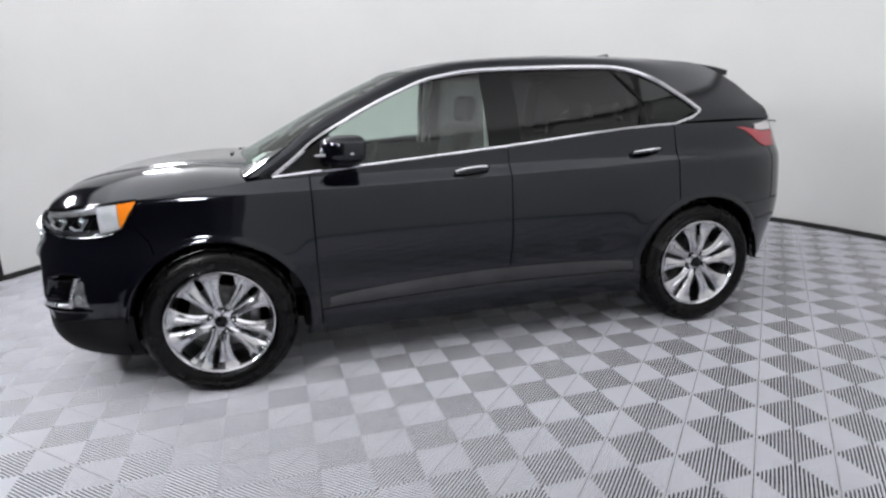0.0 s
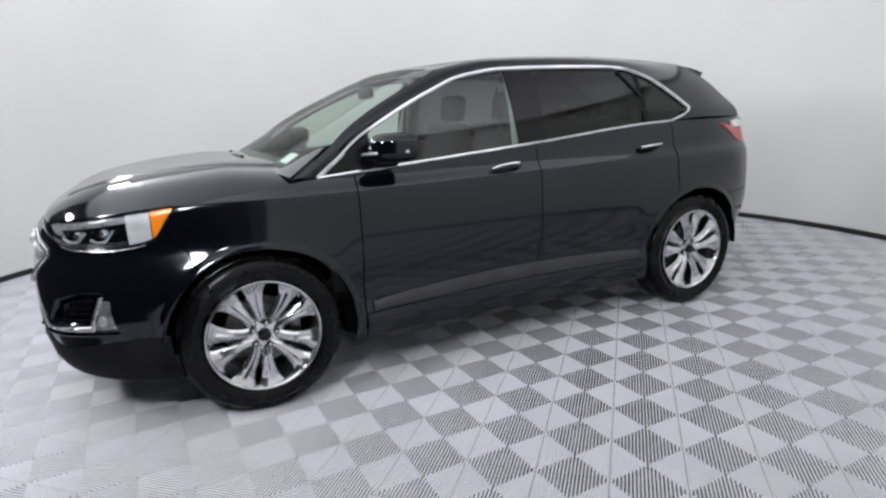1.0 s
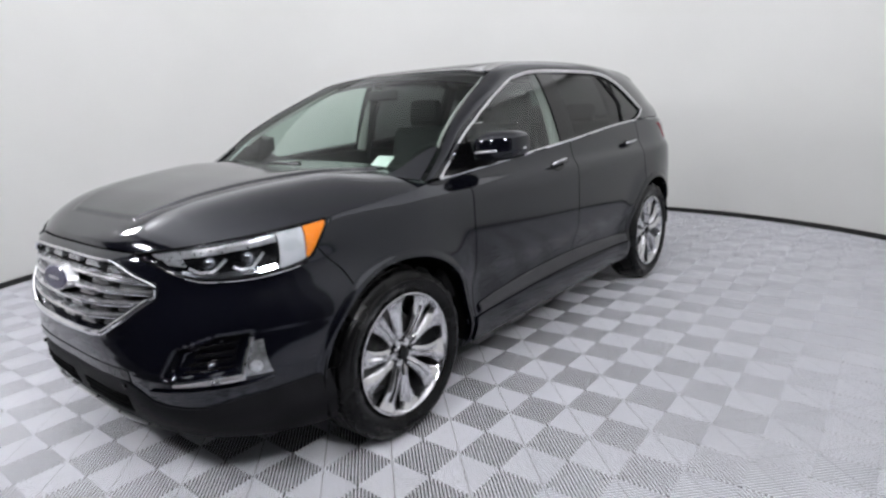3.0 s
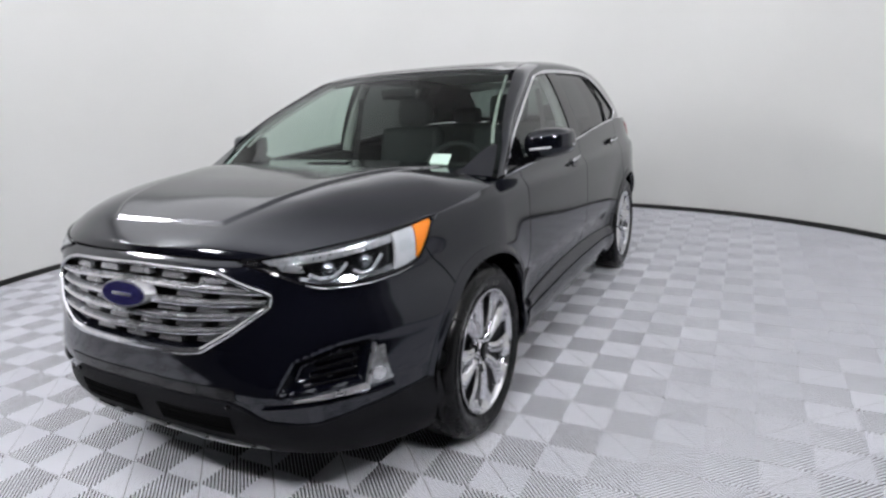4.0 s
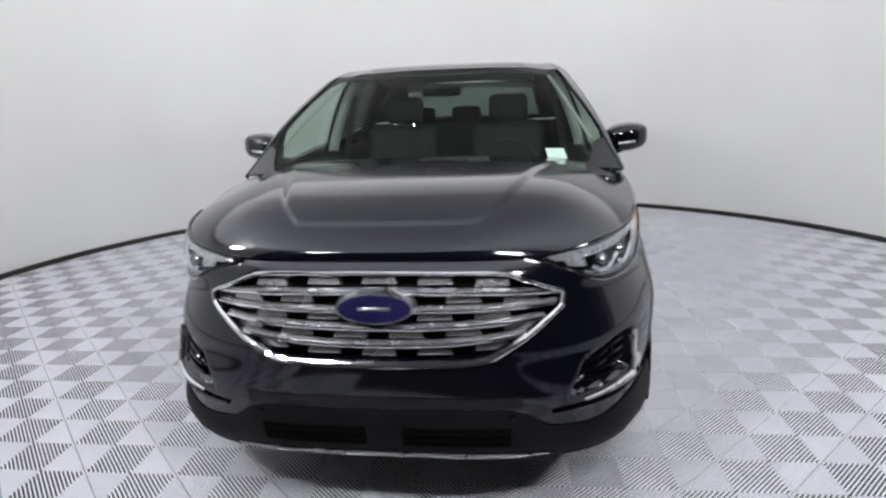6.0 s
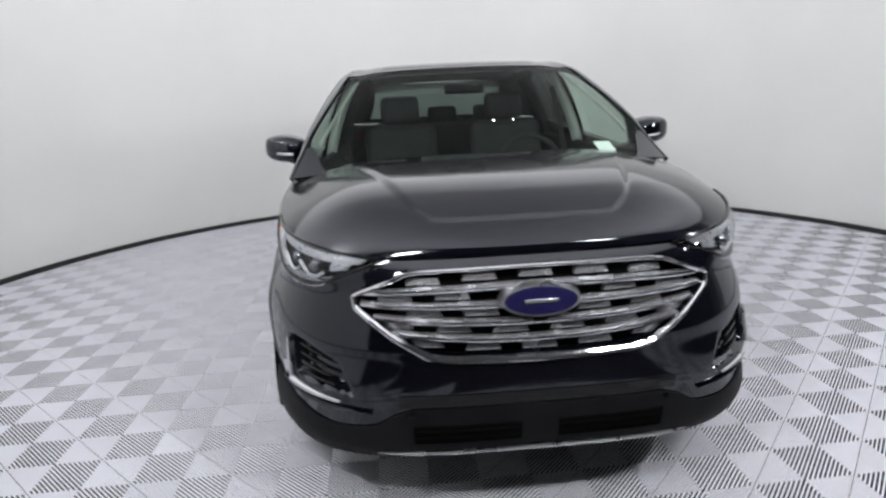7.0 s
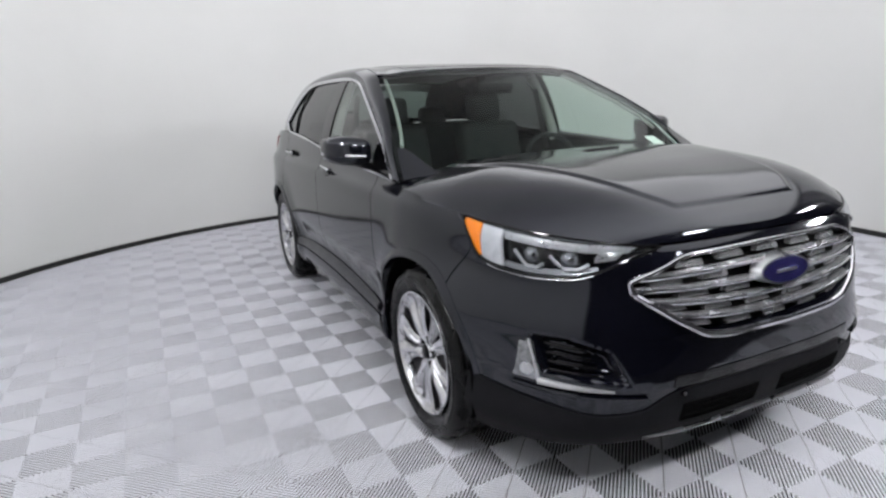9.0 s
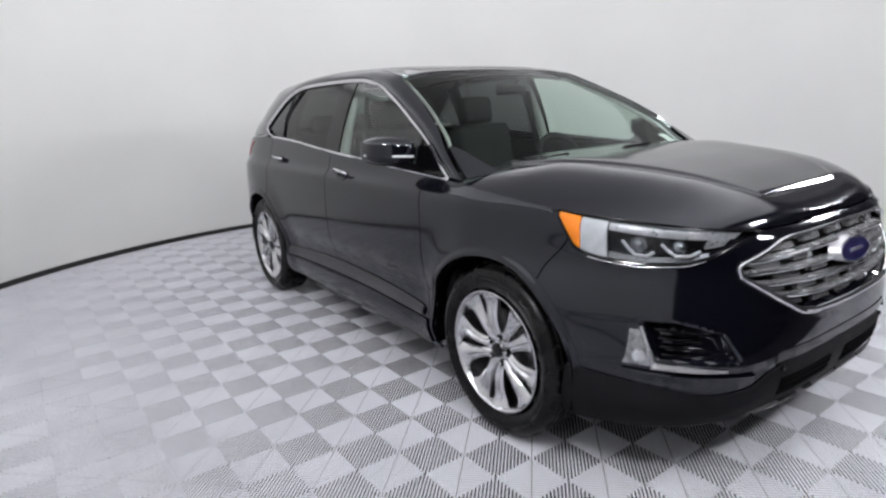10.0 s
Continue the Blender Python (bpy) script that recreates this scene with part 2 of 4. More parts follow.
def sheet(fn, us, vs, keep=None, thick=0.0, outward=None, snap=None):
    """A surface over a grid; thick folds its free edges inwards; outward gives the side that the faces look to."""
    b = bmesh.new()
    grid = [[b.verts.new(fn(u, v)) for v in vs] for u in us]
    for i in range(len(us) - 1):
        for j in range(len(vs) - 1):
            if keep and not keep((us[i] + us[i + 1]) / 2, (vs[j] + vs[j + 1]) / 2):
                continue
            quad = (grid[i][j], grid[i + 1][j], grid[i + 1][j + 1], grid[i][j + 1])
            if snap:
                inside = [snap(q.co) for q in quad]
                if all(inside):
                    continue
            b.faces.new(quad)
    if snap:
        for row in grid:
            for q in row:
                if q.is_valid and q.link_faces:
                    to = snap(q.co)
                    if to:
                        q.co = to
    loose = [q for q in b.verts if not q.link_faces]
    bmesh.ops.delete(b, geom=loose, context="VERTS")
    bmesh.ops.remove_doubles(b, verts=b.verts, dist=0.0004)
    b.normal_update()
    if outward is not None and b.faces:
        s = sum(f.normal.dot(Vector(outward(f.calc_center_median()))) * f.calc_area() for f in b.faces)
        if s < 0:
            bmesh.ops.reverse_faces(b, faces=b.faces)
            b.normal_update()
    if thick:
        edges = [e for e in b.edges if e.is_boundary]
        normal = {q: q.normal.copy() for e in edges for q in e.verts}
        made = bmesh.ops.extrude_edge_only(b, edges=edges)["geom"]
        for q in [g for g in made if isinstance(g, bmesh.types.BMVert)]:
            best = min((o for e in q.link_edges for o in [e.other_vert(q)] if o in normal), key=lambda o: (o.co - q.co).length, default=None)
            if best:
                q.co -= normal[best] * thick
    return b


def mirrored(b):
    """A copy of a bmesh on the other side of the car."""
    c = b.copy()
    bmesh.ops.scale(c, vec=(1, -1, 1), verts=c.verts)
    bmesh.ops.reverse_faces(c, faces=c.faces)
    return c


def steps(a, b, n):
    return [a + (b - a) * i / n for i in range(n + 1)]


# ---- room ----
P, OX, OY, TURN = 0.1959, 0.0651, -0.0179, 1.23
# unseen dark span of the wall, added to darken what the paint mirrors
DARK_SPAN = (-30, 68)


def arc_wall(name, a, b, n, z0, z1, r, mat, thick, cove=0.0):
    bm = bmesh.new()
    rows = []
    prof = [(r, z0), (r, z1), (r + thick, z1), (r + thick, z0)]
    for k in range(n + 1):
        t = a + (b - a) * k / n
        rows.append([bm.verts.new((ROOM_C[0] + q * math.cos(t), ROOM_C[1] + q * math.sin(t), z)) for q, z in prof])
    for k in range(n):
        p, q = rows[k], rows[k + 1]
        for i in range(4):
            bm.faces.new((p[i], p[(i + 1) % 4], q[(i + 1) % 4], q[i]))
    bm.faces.new(rows[0])
    bm.faces.new(rows[-1][::-1])
    bmesh.ops.recalc_face_normals(bm, faces=bm.faces)
    return link_mesh(name, bm, mat)


d0, d1 = radians(DARK_SPAN[0]), radians(DARK_SPAN[1])
tagged(arc_wall("wall_round", d1, d0 + 2 * math.pi, 128, 0, ROOM_H, ROOM_R, WALL, 0.12), "smooth white painted round studio wall", "wall", kind="structure")
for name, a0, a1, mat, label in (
    ("wall_mirrored_dark", DARK_SPAN[0], DARK_SPAN[1] - 13, MIRRORED_DARK, "unseen dark wall section added to darken the car's reflections"),
    ("wall_mirrored_dark_grey", DARK_SPAN[1] - 13, DARK_SPAN[1] - 6, MIRRORED_DARK_GREY, "unseen dark grey wall section added to soften a reflected edge"),
    ("wall_mirrored_grey", DARK_SPAN[1] - 6, DARK_SPAN[1], MIRRORED_GREY, "unseen mid grey wall section added to soften a reflected edge"),
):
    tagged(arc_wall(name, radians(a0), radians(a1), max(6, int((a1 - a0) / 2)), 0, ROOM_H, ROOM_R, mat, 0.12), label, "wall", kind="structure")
tagged(arc_wall("baseboard", d1, d0 + 2 * math.pi, 128, 0.0, 0.048, ROOM_R - 0.022, BASE, 0.020), "black rubber baseboard along the round wall", "baseboard", kind="structure")
ceil = cyl(ROOM_R + 0.12, ROOM_R + 0.12, 0.1, (*ROOM_C, ROOM_H + 0.05), n=96)
tagged(link_mesh("ceiling", ceil, CEILING), "plain white studio ceiling above the added glowing disc", "ceiling", kind="structure")
slab = cyl(ROOM_R + 0.12, ROOM_R + 0.12, 0.1, (*ROOM_C, -0.0551), n=96)
tagged(link_mesh("floor", slab, SUBFLOOR), "floor slab under grey checkered ribbed tiles", "floor", kind="structure")


# unseen ceiling disc added to give light; small flood lamps round the wall's top
box = thing("added_ceiling_light", "large unseen glowing ceiling disc added to light the room", "ceiling light", (*ROOM_C, ROOM_H - 0.06))
part("light_rim", lathe([(4.06, 0.05), (4.10, 0.05), (4.10, -0.03), (4.06, -0.03)], 96, axis="z", closed=True), METAL_WHITE, box, "white metal rim of the added glowing disc")
part("diffuser", cyl(4.055, 4.055, 0.01, (0, 0, 0.0), n=96), LIT, box, "added glowing white disc, dimmer at its middle")


def flood_lamp():
    lamp = thing("flood_lamp", "small bright rectangular flood lamp high on the wall", "lamp", (0, 0, 0), "flood lamps round the wall")
    bm = rbox((0.05, 0.44, 0.03), (0, 0, 0.125), 0.008)
    rbox((0.05, 0.44, 0.03), (0, 0, -0.125), 0.008, bm=bm)
    rbox((0.05, 0.03, 0.22), (0, 0.205, 0), 0.008, bm=bm)
    rbox((0.05, 0.03, 0.22), (0, -0.205, 0), 0.008, bm=bm)
    rbox((0.012, 0.44, 0.28), (0.03, 0, 0), 0.004, bm=bm)
    part("lamp_body", bm, METAL_WHITE, lamp)
    part("diffuser", rbox((0.01, 0.38, 0.22), (-0.005, 0, 0), 0), FLOOD, lamp, "glowing white diffuser")
    part("bracket", rbox((0.22, 0.03, 0.03), (0.14, 0, 0.06), 0.005), METAL_WHITE, lamp)
    return lamp


first = None
for k, az in enumerate((-48, -16, 16, 48)):
    a = radians(az)
    m = pose(3.86 * math.cos(a), 3.86 * math.sin(a), (2.95, 2.25, 2.25, 2.25)[k], 0, 0, math.degrees(a)) @ pose(0, 0, 0, 0, -14, 0)
    if first is None:
        first = flood_lamp()
        first.matrix_basis = m
    else:
        copy_thing(first, m)

# ---- car: its surfaces ----
# x forward, y to the car's left; the side wraps round as a superellipse at both ends.
XF0, XR0 = 1.30, -1.30
HALF = curve((0.20, 0.86), (0.28, 0.905), (0.36, 0.925), (0.45, 0.915), (0.54, 0.925), (0.64, 0.945), (0.78, 0.952), (0.92, 0.950), (1.00, 0.944), (1.07, 0.905), (1.16, 0.885), (1.30, 0.845))
NOSE = curve((0.20, 2.20), (0.30, 2.29), (0.42, 2.33), (0.55, 2.355), (0.68, 2.365), (0.80, 2.35), (0.90, 2.31), (0.96, 2.25), (1.02, 2.10), (1.10, 1.95))
REAR_N = curve((0.36, 4.2), (0.55, 3.6), (0.75, 3.3))
TAIL = curve((0.25, -2.02), (0.36, -2.10), (0.50, -2.20), (0.64, -2.27), (0.76, -2.29), (0.95, -2.28), (1.15, -2.24), (1.30, -2.14))
FRONT_N = curve((0.25, 3.6), (0.5, 3.45), (0.66, 2.85), (0.8, 2.78), (0.9, 3.15), (1.0, 3.7))
BELT = curve((-2.3, 1.20), (-1.75, 1.225), (-1.25, 1.228), (-1.0, 1.222), (-0.17, 1.162), (0.6, 1.112), (1.08, 1.08), (1.45, 1.045), (1.75, 1.015), (2.0, 0.987), (2.2, 0.958), (2.32, 0.946))
SILL = curve((-2.3, 0.38), (-1.9, 0.37), (-1.78, 0.36), (-1.2, 0.25), (1.2, 0.25), (1.75, 0.24), (2.05, 0.26), (2.35, 0.30))
WHEEL_F, WHEEL_R, AXLE_Z, ARCH_R = 1.408, -1.396, 0.377, 0.422


def shell(s, z, side=1, off=0.0):
    """Place on the flank: s 0..1 tail to rear corner, 1..2 along the side, 2..3 front corner to nose."""
    w = HALF(z)
    if s <= 1:
        f = s * math.pi / 2
        x = XR0 + (TAIL(z) - XR0) * math.cos(f) ** (2 / REAR_N(z))
        y = w * math.sin(f) ** (2 / REAR_N(z))
    elif s < 2:
        x, y = lerp(XR0, XF0, s - 1), w
    else:
        f = (s - 2) * math.pi / 2
        n = FRONT_N(z)
        x = XF0 + (NOSE(z) - XF0) * math.sin(f) ** (2 / n)
        y = w * max(0.0, math.cos(f)) ** (2 / n)
    if s > 1.9:
        y *= 1 - 0.062 * smoothstep(1.2, 1.75, x) * smoothstep(0.66, 0.88, z)
    # flared arches and the waisted doors
    for c in (WHEEL_F, WHEEL_R):
        d = math.hypot(x - c, (z - AXLE_Z) * 1.0)
        if y > 0.6:
            y += 0.016 * math.exp(-((d - 0.43) / 0.10) ** 2)
    if y > 0.6 and abs(x) < 1.2:
        y -= 0.014 * math.exp(-((z - 0.52 - 0.03 * x) / 0.09) ** 2) * smoothstep(1.2, 0.8, abs(x))
    p = Vector((x, y, z))
    if off:
        e = 0.004
        a = shell(min(3, s + e), z) - shell(max(0, s - e), z)
        b = shell(s, z + e) - shell(s, z - e)
        n = b.cross(a)
        if n.length > 1e-9:
            n.normalize()
            if n.x * (x / 2) + n.y * y < 0:
                n = -n
            p += n * off
    if side < 0:
        p.y = -p.y
    return p


def s_of_x(x, z):
    """The s on the front corner or flank at this x."""
    if x <= XF0 and x >= XR0:
        return 1 + (x - XR0) / (XF0 - XR0)
    if x > XF0:
        q = min(1.0, (x - XF0) / (NOSE(z) - XF0))
        return 2 + math.asin(q ** (FRONT_N(z) / 2)) * 2 / math.pi
    q = min(1.0, (x - XR0) / (TAIL(z) - XR0))
    return math.acos(q ** (REAR_N(z) / 2)) * 2 / math.pi


def s_of_y(y, z):
    """The s on the nose at this distance from the car's middle."""
    q = min(1.0, abs(y) / (HALF(z) * (1 - 0.062 * smoothstep(0.66, 0.88, z))))
    return 2 + math.acos(q ** (FRONT_N(z) / 2)) * 2 / math.pi


def nose(y, z, off=0.0):
    return shell(s_of_y(y, z), z, 1 if y >= 0 else -1, off)


def flank(x, z, off=0.0, side=1):
    return shell(s_of_x(x, z), z, side, off)


def in_poly(poly, x, y):
    """Signed distance to a closed outline, negative inside."""
    best, inside = 1e9, False
    n = len(poly)
    for i in range(n):
        ax, ay = poly[i]
        bx, by = poly[(i + 1) % n]
        ex, ey = bx - ax, by - ay
        t = max(0, min(1, ((x - ax) * ex + (y - ay) * ey) / (ex * ex + ey * ey)))
        best = min(best, math.hypot(x - ax - ex * t, y - ay - ey * t))
        if (ay > y) != (by > y) and x < (bx - ax) * (y - ay) / (by - ay) + ax:
            inside = not inside
    return -best if inside else best


# outlines on the nose, in distance from the middle and height
GRILLE = [(0.0, 0.919), (0.385, 0.915), (0.562, 0.845), (0.556, 0.804), (0.45, 0.728), (0.345, 0.668), (0.27, 0.657), (0.0, 0.652)]
FOG = [(0.575, 0.510), (0.64, 0.525), (0.80, 0.535), (0.815, 0.668), (0.745, 0.666), (0.628, 0.626)]
LAMP_TOP = curve((1.715, 1.016), (1.80, 1.010), (1.95, 0.994), (2.08, 0.978), (2.18, 0.961), (2.243, 0.945))
LAMP_LOW = curve((1.715, 1.004), (1.755, 0.948), (1.805, 0.882), (1.90, 0.860), (2.02, 0.851), (2.12, 0.856), (2.18, 0.878), (2.215, 0.906), (2.243, 0.938))

car = thing("car", "glossy black mid-size crossover car with chrome trim on a checkered floor", "car", (0, -0.012, 0))


def outward_of(c):
    return (c.x * 0.35, c.y, (c.z - 0.8) * 0.3)


ARCH_BACK = 0.450   # the front openings reach further back than forward


def arch_x(c, dx):
    return ARCH_BACK if c > 0 and dx < 0 else ARCH_R


def arch_point(c, a, grow=0.0):
    """Point on the edge of a wheel opening at angle a."""
    dx = math.cos(a)
    return c + (arch_x(c, dx) + grow) * dx, AXLE_Z + (ARCH_R + grow) * math.sin(a)


def arch_snap(co):
    for c in (WHEEL_F, WHEEL_R):
        dx, dz = co.x - c, co.z - AXLE_Z
        d = math.hypot(dx / arch_x(c, dx), dz / ARCH_R)
        if d < 1 and abs(co.y) > 0.5:
            if d < 1e-6:
                return Vector((c, co.y, AXLE_Z + ARCH_R))
            return Vector((c + dx / d, co.y, AXLE_Z + dz / d))
    return None


def panel(name, s0, s1, low, high, ns, nz, label="", mat=None, snap=True, side=1, off=0.0, lean=None, keep=None, pocket=None, thick=0.014):
    """A body panel between two s and two heights (functions of x)."""
    def at(s, v):
        ss = s
        x0 = shell(ss, 0.7).x
        z = lerp(low(x0), high(x0), v)
        if lean and abs(lean(s, z)) > 1e-5:
            ss = s_of_x(shell(ss, z).x + lean(s, z), z)
        d = off
        p = shell(ss, z)
        if pocket:
            d -= pocket(p)
        return shell(ss, z, 1, d) if d else p
    bm = sheet(at, steps(s0, s1, ns), steps(0, 1, nz), keep=keep, thick=thick, outward=outward_of, snap=arch_snap if snap else None)
    if side < 0:
        c = mirrored(bm)
        bm.free()
        bm = c
    return part(name, bm, mat or PAINT, car, label)


def sx(x):
    return s_of_x(x, 0.7)


GAP = 0.0035
X_FD, X_BP, X_RD, X_BUMP = 0.905, -0.163, -1.215, 1.80
ROCKER = curve((-1.3, 0.355), (-0.9, 0.385), (0.0, 0.405), (0.85, 0.385), (1.2, 0.37))


def front_pocket(p):
    d = in_poly([(-0.2, 0.919)] + GRILLE[1:-1] + [(-0.2, 0.652)], abs(p.y), p.z)
    out = 0.060 * smoothstep(0.004, -0.014, d) if p.x > 1.9 else 0
    if p.x > 1.85:
        out = max(out, 0.05 * smoothstep(0.0, -0.028, in_poly(FOG, abs(p.y), p.z)))
    if 1.69 < p.x < 2.245 and 0.47 < abs(p.y):
        t = min(p.z - LAMP_LOW(p.x), LAMP_TOP(p.x) - p.z)
        out = max(out, 0.045 * smoothstep(-0.002, 0.012, t))
    return out


def seam_shift(z):
    """How far behind X_BUMP the seam lies: it slants from the lamp's rear corner to the wheel opening."""
    return 0.030 + 0.110 * smoothstep(1.0, 0.70, z)


def fender_lean(s, z):
    w = (s - sx(X_FD)) / (sx(X_BUMP) - sx(X_FD))
    return -seam_shift(z) * max(0.0, w) ** 3


def bumper_lean(s, z):
    return -seam_shift(z) * max(0.0, 1 - (s - sx(X_BUMP)) / 0.35) ** 2


for side in (1, -1):
    panel("fender", sx(X_FD + GAP), sx(X_BUMP - GAP), lambda x: lerp(SILL(x), 0.50, smoothstep(1.5, 1.6, x)), BELT, 60, 46, side=side, pocket=front_pocket, lean=fender_lean)
    panel("front_door", sx(X_BP + GAP), sx(X_FD - GAP), ROCKER, BELT, 44, 40, side=side)
    panel("rear_door", sx(X_RD + GAP), sx(X_BP - GAP), ROCKER, BELT, 44, 40, side=side)
    panel("quarter_panel", sx(-1.95), sx(X_RD - GAP), lambda x: lerp(SILL(x), 0.735, smoothstep(-1.45, -1.60, x)), BELT, 50, 40, side=side)
    panel("rocker_panel", sx(-1.12), sx(X_FD - GAP), SILL, lambda x: ROCKER(x) - 0.004, 64, 8, "gloss black painted sill cladding", PAINT, side=side, off=0.010)
    panel("front_bumper", sx(X_BUMP + GAP), 3.0, SILL, BELT, 130, 96, side=side, pocket=front_pocket, thick=0.0, lean=bumper_lean)
    panel("rear_bumper", 0.0, sx(-1.60), SILL, lambda x: 0.731, 54, 20, side=side)
    panel("tailgate", 0.0, sx(-1.95) - 0.01, lambda x: 0.738, BELT, 24, 16, side=side)

# hood, from the cowl to the nose
HOOD_MID = curve((1.15, 1.152), (1.4, 1.151), (1.7, 1.134), (1.95, 1.100), (2.12, 1.050), (2.22, 1.003), (2.30, 0.950))
HOOD_CREASE = curve((1.1, 0.67), (1.4, 0.585), (1.66, 0.485), (1.9, 0.415), (2.04, 0.368), (2.15, 0.29))
HOOD_SIDE = curve((1.2, 4.2), (1.6, 4.5), (2.0, 4.8), (2.3, 5.6))
X_COWL = 1.17


def hood_at(t, w):
    s = lerp(sx(X_COWL), 3.0, t)
    x0 = shell(s, 0.95).x
    z = BELT(x0) - 0.001
    e = shell(s, z)
    q = abs(w)
    mid = HOOD_MID(e.x)
    zz = lerp(mid, z, q ** HOOD_SIDE(e.x)) + 0.014 * math.exp(-((q - 0.66) / 0.24) ** 2) * smoothstep(2.25, 2.05, e.x) * smoothstep(1.2, 1.5, e.x)
    # raised centre with a crease on each side
    y_c = HOOD_CREASE(e.x)
    zz += 0.0085 * smoothstep(y_c + 0.014, y_c - 0.006, q * e.y) * smoothstep(2.160, 2.140, e.x)
    return Vector((e.x, w * e.y, zz))


hood_bm = sheet(hood_at, steps(0.0, 1.0, 170), steps(-1, 1, 160), thick=0.015, outward=lambda c: (0.1, 0, 1))
part("hood", hood_bm, PAINT, car)

# ---- greenhouse ----
GLASS_Y = curve((1.05, 0.905), (1.16, 0.882), (1.30, 0.838), (1.45, 0.775), (1.58, 0.70), (1.66, 0.62))
# upper edge of the side windows: place along the car and height, from the front corner round to the belt
DLO_UP = [(1.085, 1.083), (0.97, 1.165), (0.86, 1.25), (0.70, 1.337), (0.545, 1.412), (0.40, 1.472), (0.26, 1.524), (0.12, 1.551), (0.0, 1.566), (-0.20, 1.573), (-0.45, 1.575), (-0.68, 1.573), (-0.86, 1.566), (-1.0, 1.542), (-1.15, 1.484), (-1.29, 1.395), (-1.405, 1.312), (-1.41, 1.292), (-1.36, 1.264), (-1.24, 1.232)]
# outer edge of the pillars and the roof rail
RAIL = [(1.20, 1.085, 0.905), (1.03, 1.195, 0.86), (0.91, 1.29, 0.815), (0.745, 1.385, 0.765), (0.60, 1.455, 0.725), (0.45, 1.522, 0.69), (0.33, 1.570, 0.662), (0.16, 1.605, 0.645), (0.02, 1.622, 0.64), (-0.20, 1.632, 0.635), (-0.45, 1.636, 0.632), (-0.70, 1.633, 0.63), (-0.90, 1.627, 0.627), (-1.08, 1.617, 0.625), (-1.28, 1.602, 0.622), (-1.55, 1.57, 0.625), (-1.76, 1.47, 0.655), (-1.90, 1.36, 0.69), (-1.98, 1.29, 0.72), (-2.0, 1.222, 0.745)]


def side_glass(x, z, off=0.0):
    y = GLASS_Y(z) - 0.02 * smoothstep(-0.9, -1.5, x) - 0.012 * smoothstep(0.5, 1.1, x)
    return Vector((x, y + off, z))


def refine(points, n):
    """More points on a smooth line through these (Catmull-Rom)."""
    pts = [Vector(p) for p in points]
    out = []
    for i in range(len(pts) - 1):
        a, b, c, d = pts[max(i - 1, 0)], pts[i], pts[i + 1], pts[min(i + 2, len(pts) - 1)]
        for k in range(n):
            t = k / n
            out.append(0.5 * ((2 * b) + (c - a) * t + (2 * a - 5 * b + 4 * c - d) * t * t + (3 * b - a - 3 * c + d) * t ** 3))
    out.append(pts[-1])
    return out


UP = refine([side_glass(x, z) for x, z in DLO_UP], 4)
OUT = refine([(x, y, z) for x, z, y in RAIL], 4)
N_UP = len(UP)


def pillar_at(i, w):
    a, b = UP[int(i)], OUT[int(i)]
    p = a.lerp(b, w)
    d = (b - a)
    n = Vector((0.0, 1.0, 0.55)).normalized()
    return p + n * (0.006 + 0.018 * math.sin(math.pi * w))


for side in (1, -1):
    bm = sheet(pillar_at, list(range(N_UP)), steps(0, 1, 6), thick=0.02, outward=lambda c: (0, c.y, 0.5))
    if side < 0:
        bm = mirrored(bm)
    part("pillar_frame", bm, PAINT, car)


def dlo_top(x):
    """Upper edge of the window opening at x."""
    best = None
    for (xa, za), (xb, zb) in zip(DLO_UP[:-3], DLO_UP[1:-2]):
        if xb <= x <= xa:
            best = lerp(za, zb, (xa - x) / (xa - xb))
    return best if best is not None else (DLO_UP[0][1] if x > 0 else 1.3)


def pane(x0, x1, n, lean0=0.0, lean1=0.0, inset=0.004):
    """Side glass between two dividers that lean with height."""
    def at(u, v):
        x = lerp(x0, x1, u)
        z = lerp(BELT(x) + 0.002, max(dlo_top(x), BELT(x) + 0.006), v)
        return side_glass(x + lerp(lean0, lean1, u) * (z - 1.2), z, -inset)
    return sheet(at, steps(0, 1, n), steps(0, 1, 8), outward=lambda c: (0, 1, 0.2))


def rear_quarter(u, v):
    x = lerp(-1.402, -0.987, u)
    low = max(BELT(x), lerp(1.300, 1.23, smoothstep(-1.41, -1.24, x))) + 0.002
    z = lerp(low, max(dlo_top(x), low + 0.003), v)
    return side_glass(x, z, -0.004)


def band(pts_a, pts_b, off, thick=0.012):
    def at(i, w):
        return pts_a[int(i)].lerp(pts_b[int(i)], w) + Vector((0, off, 0))
    return sheet(at, list(range(len(pts_a))), (0, 0.5, 1), thick=thick, outward=lambda c: (0, 1, 0.3))


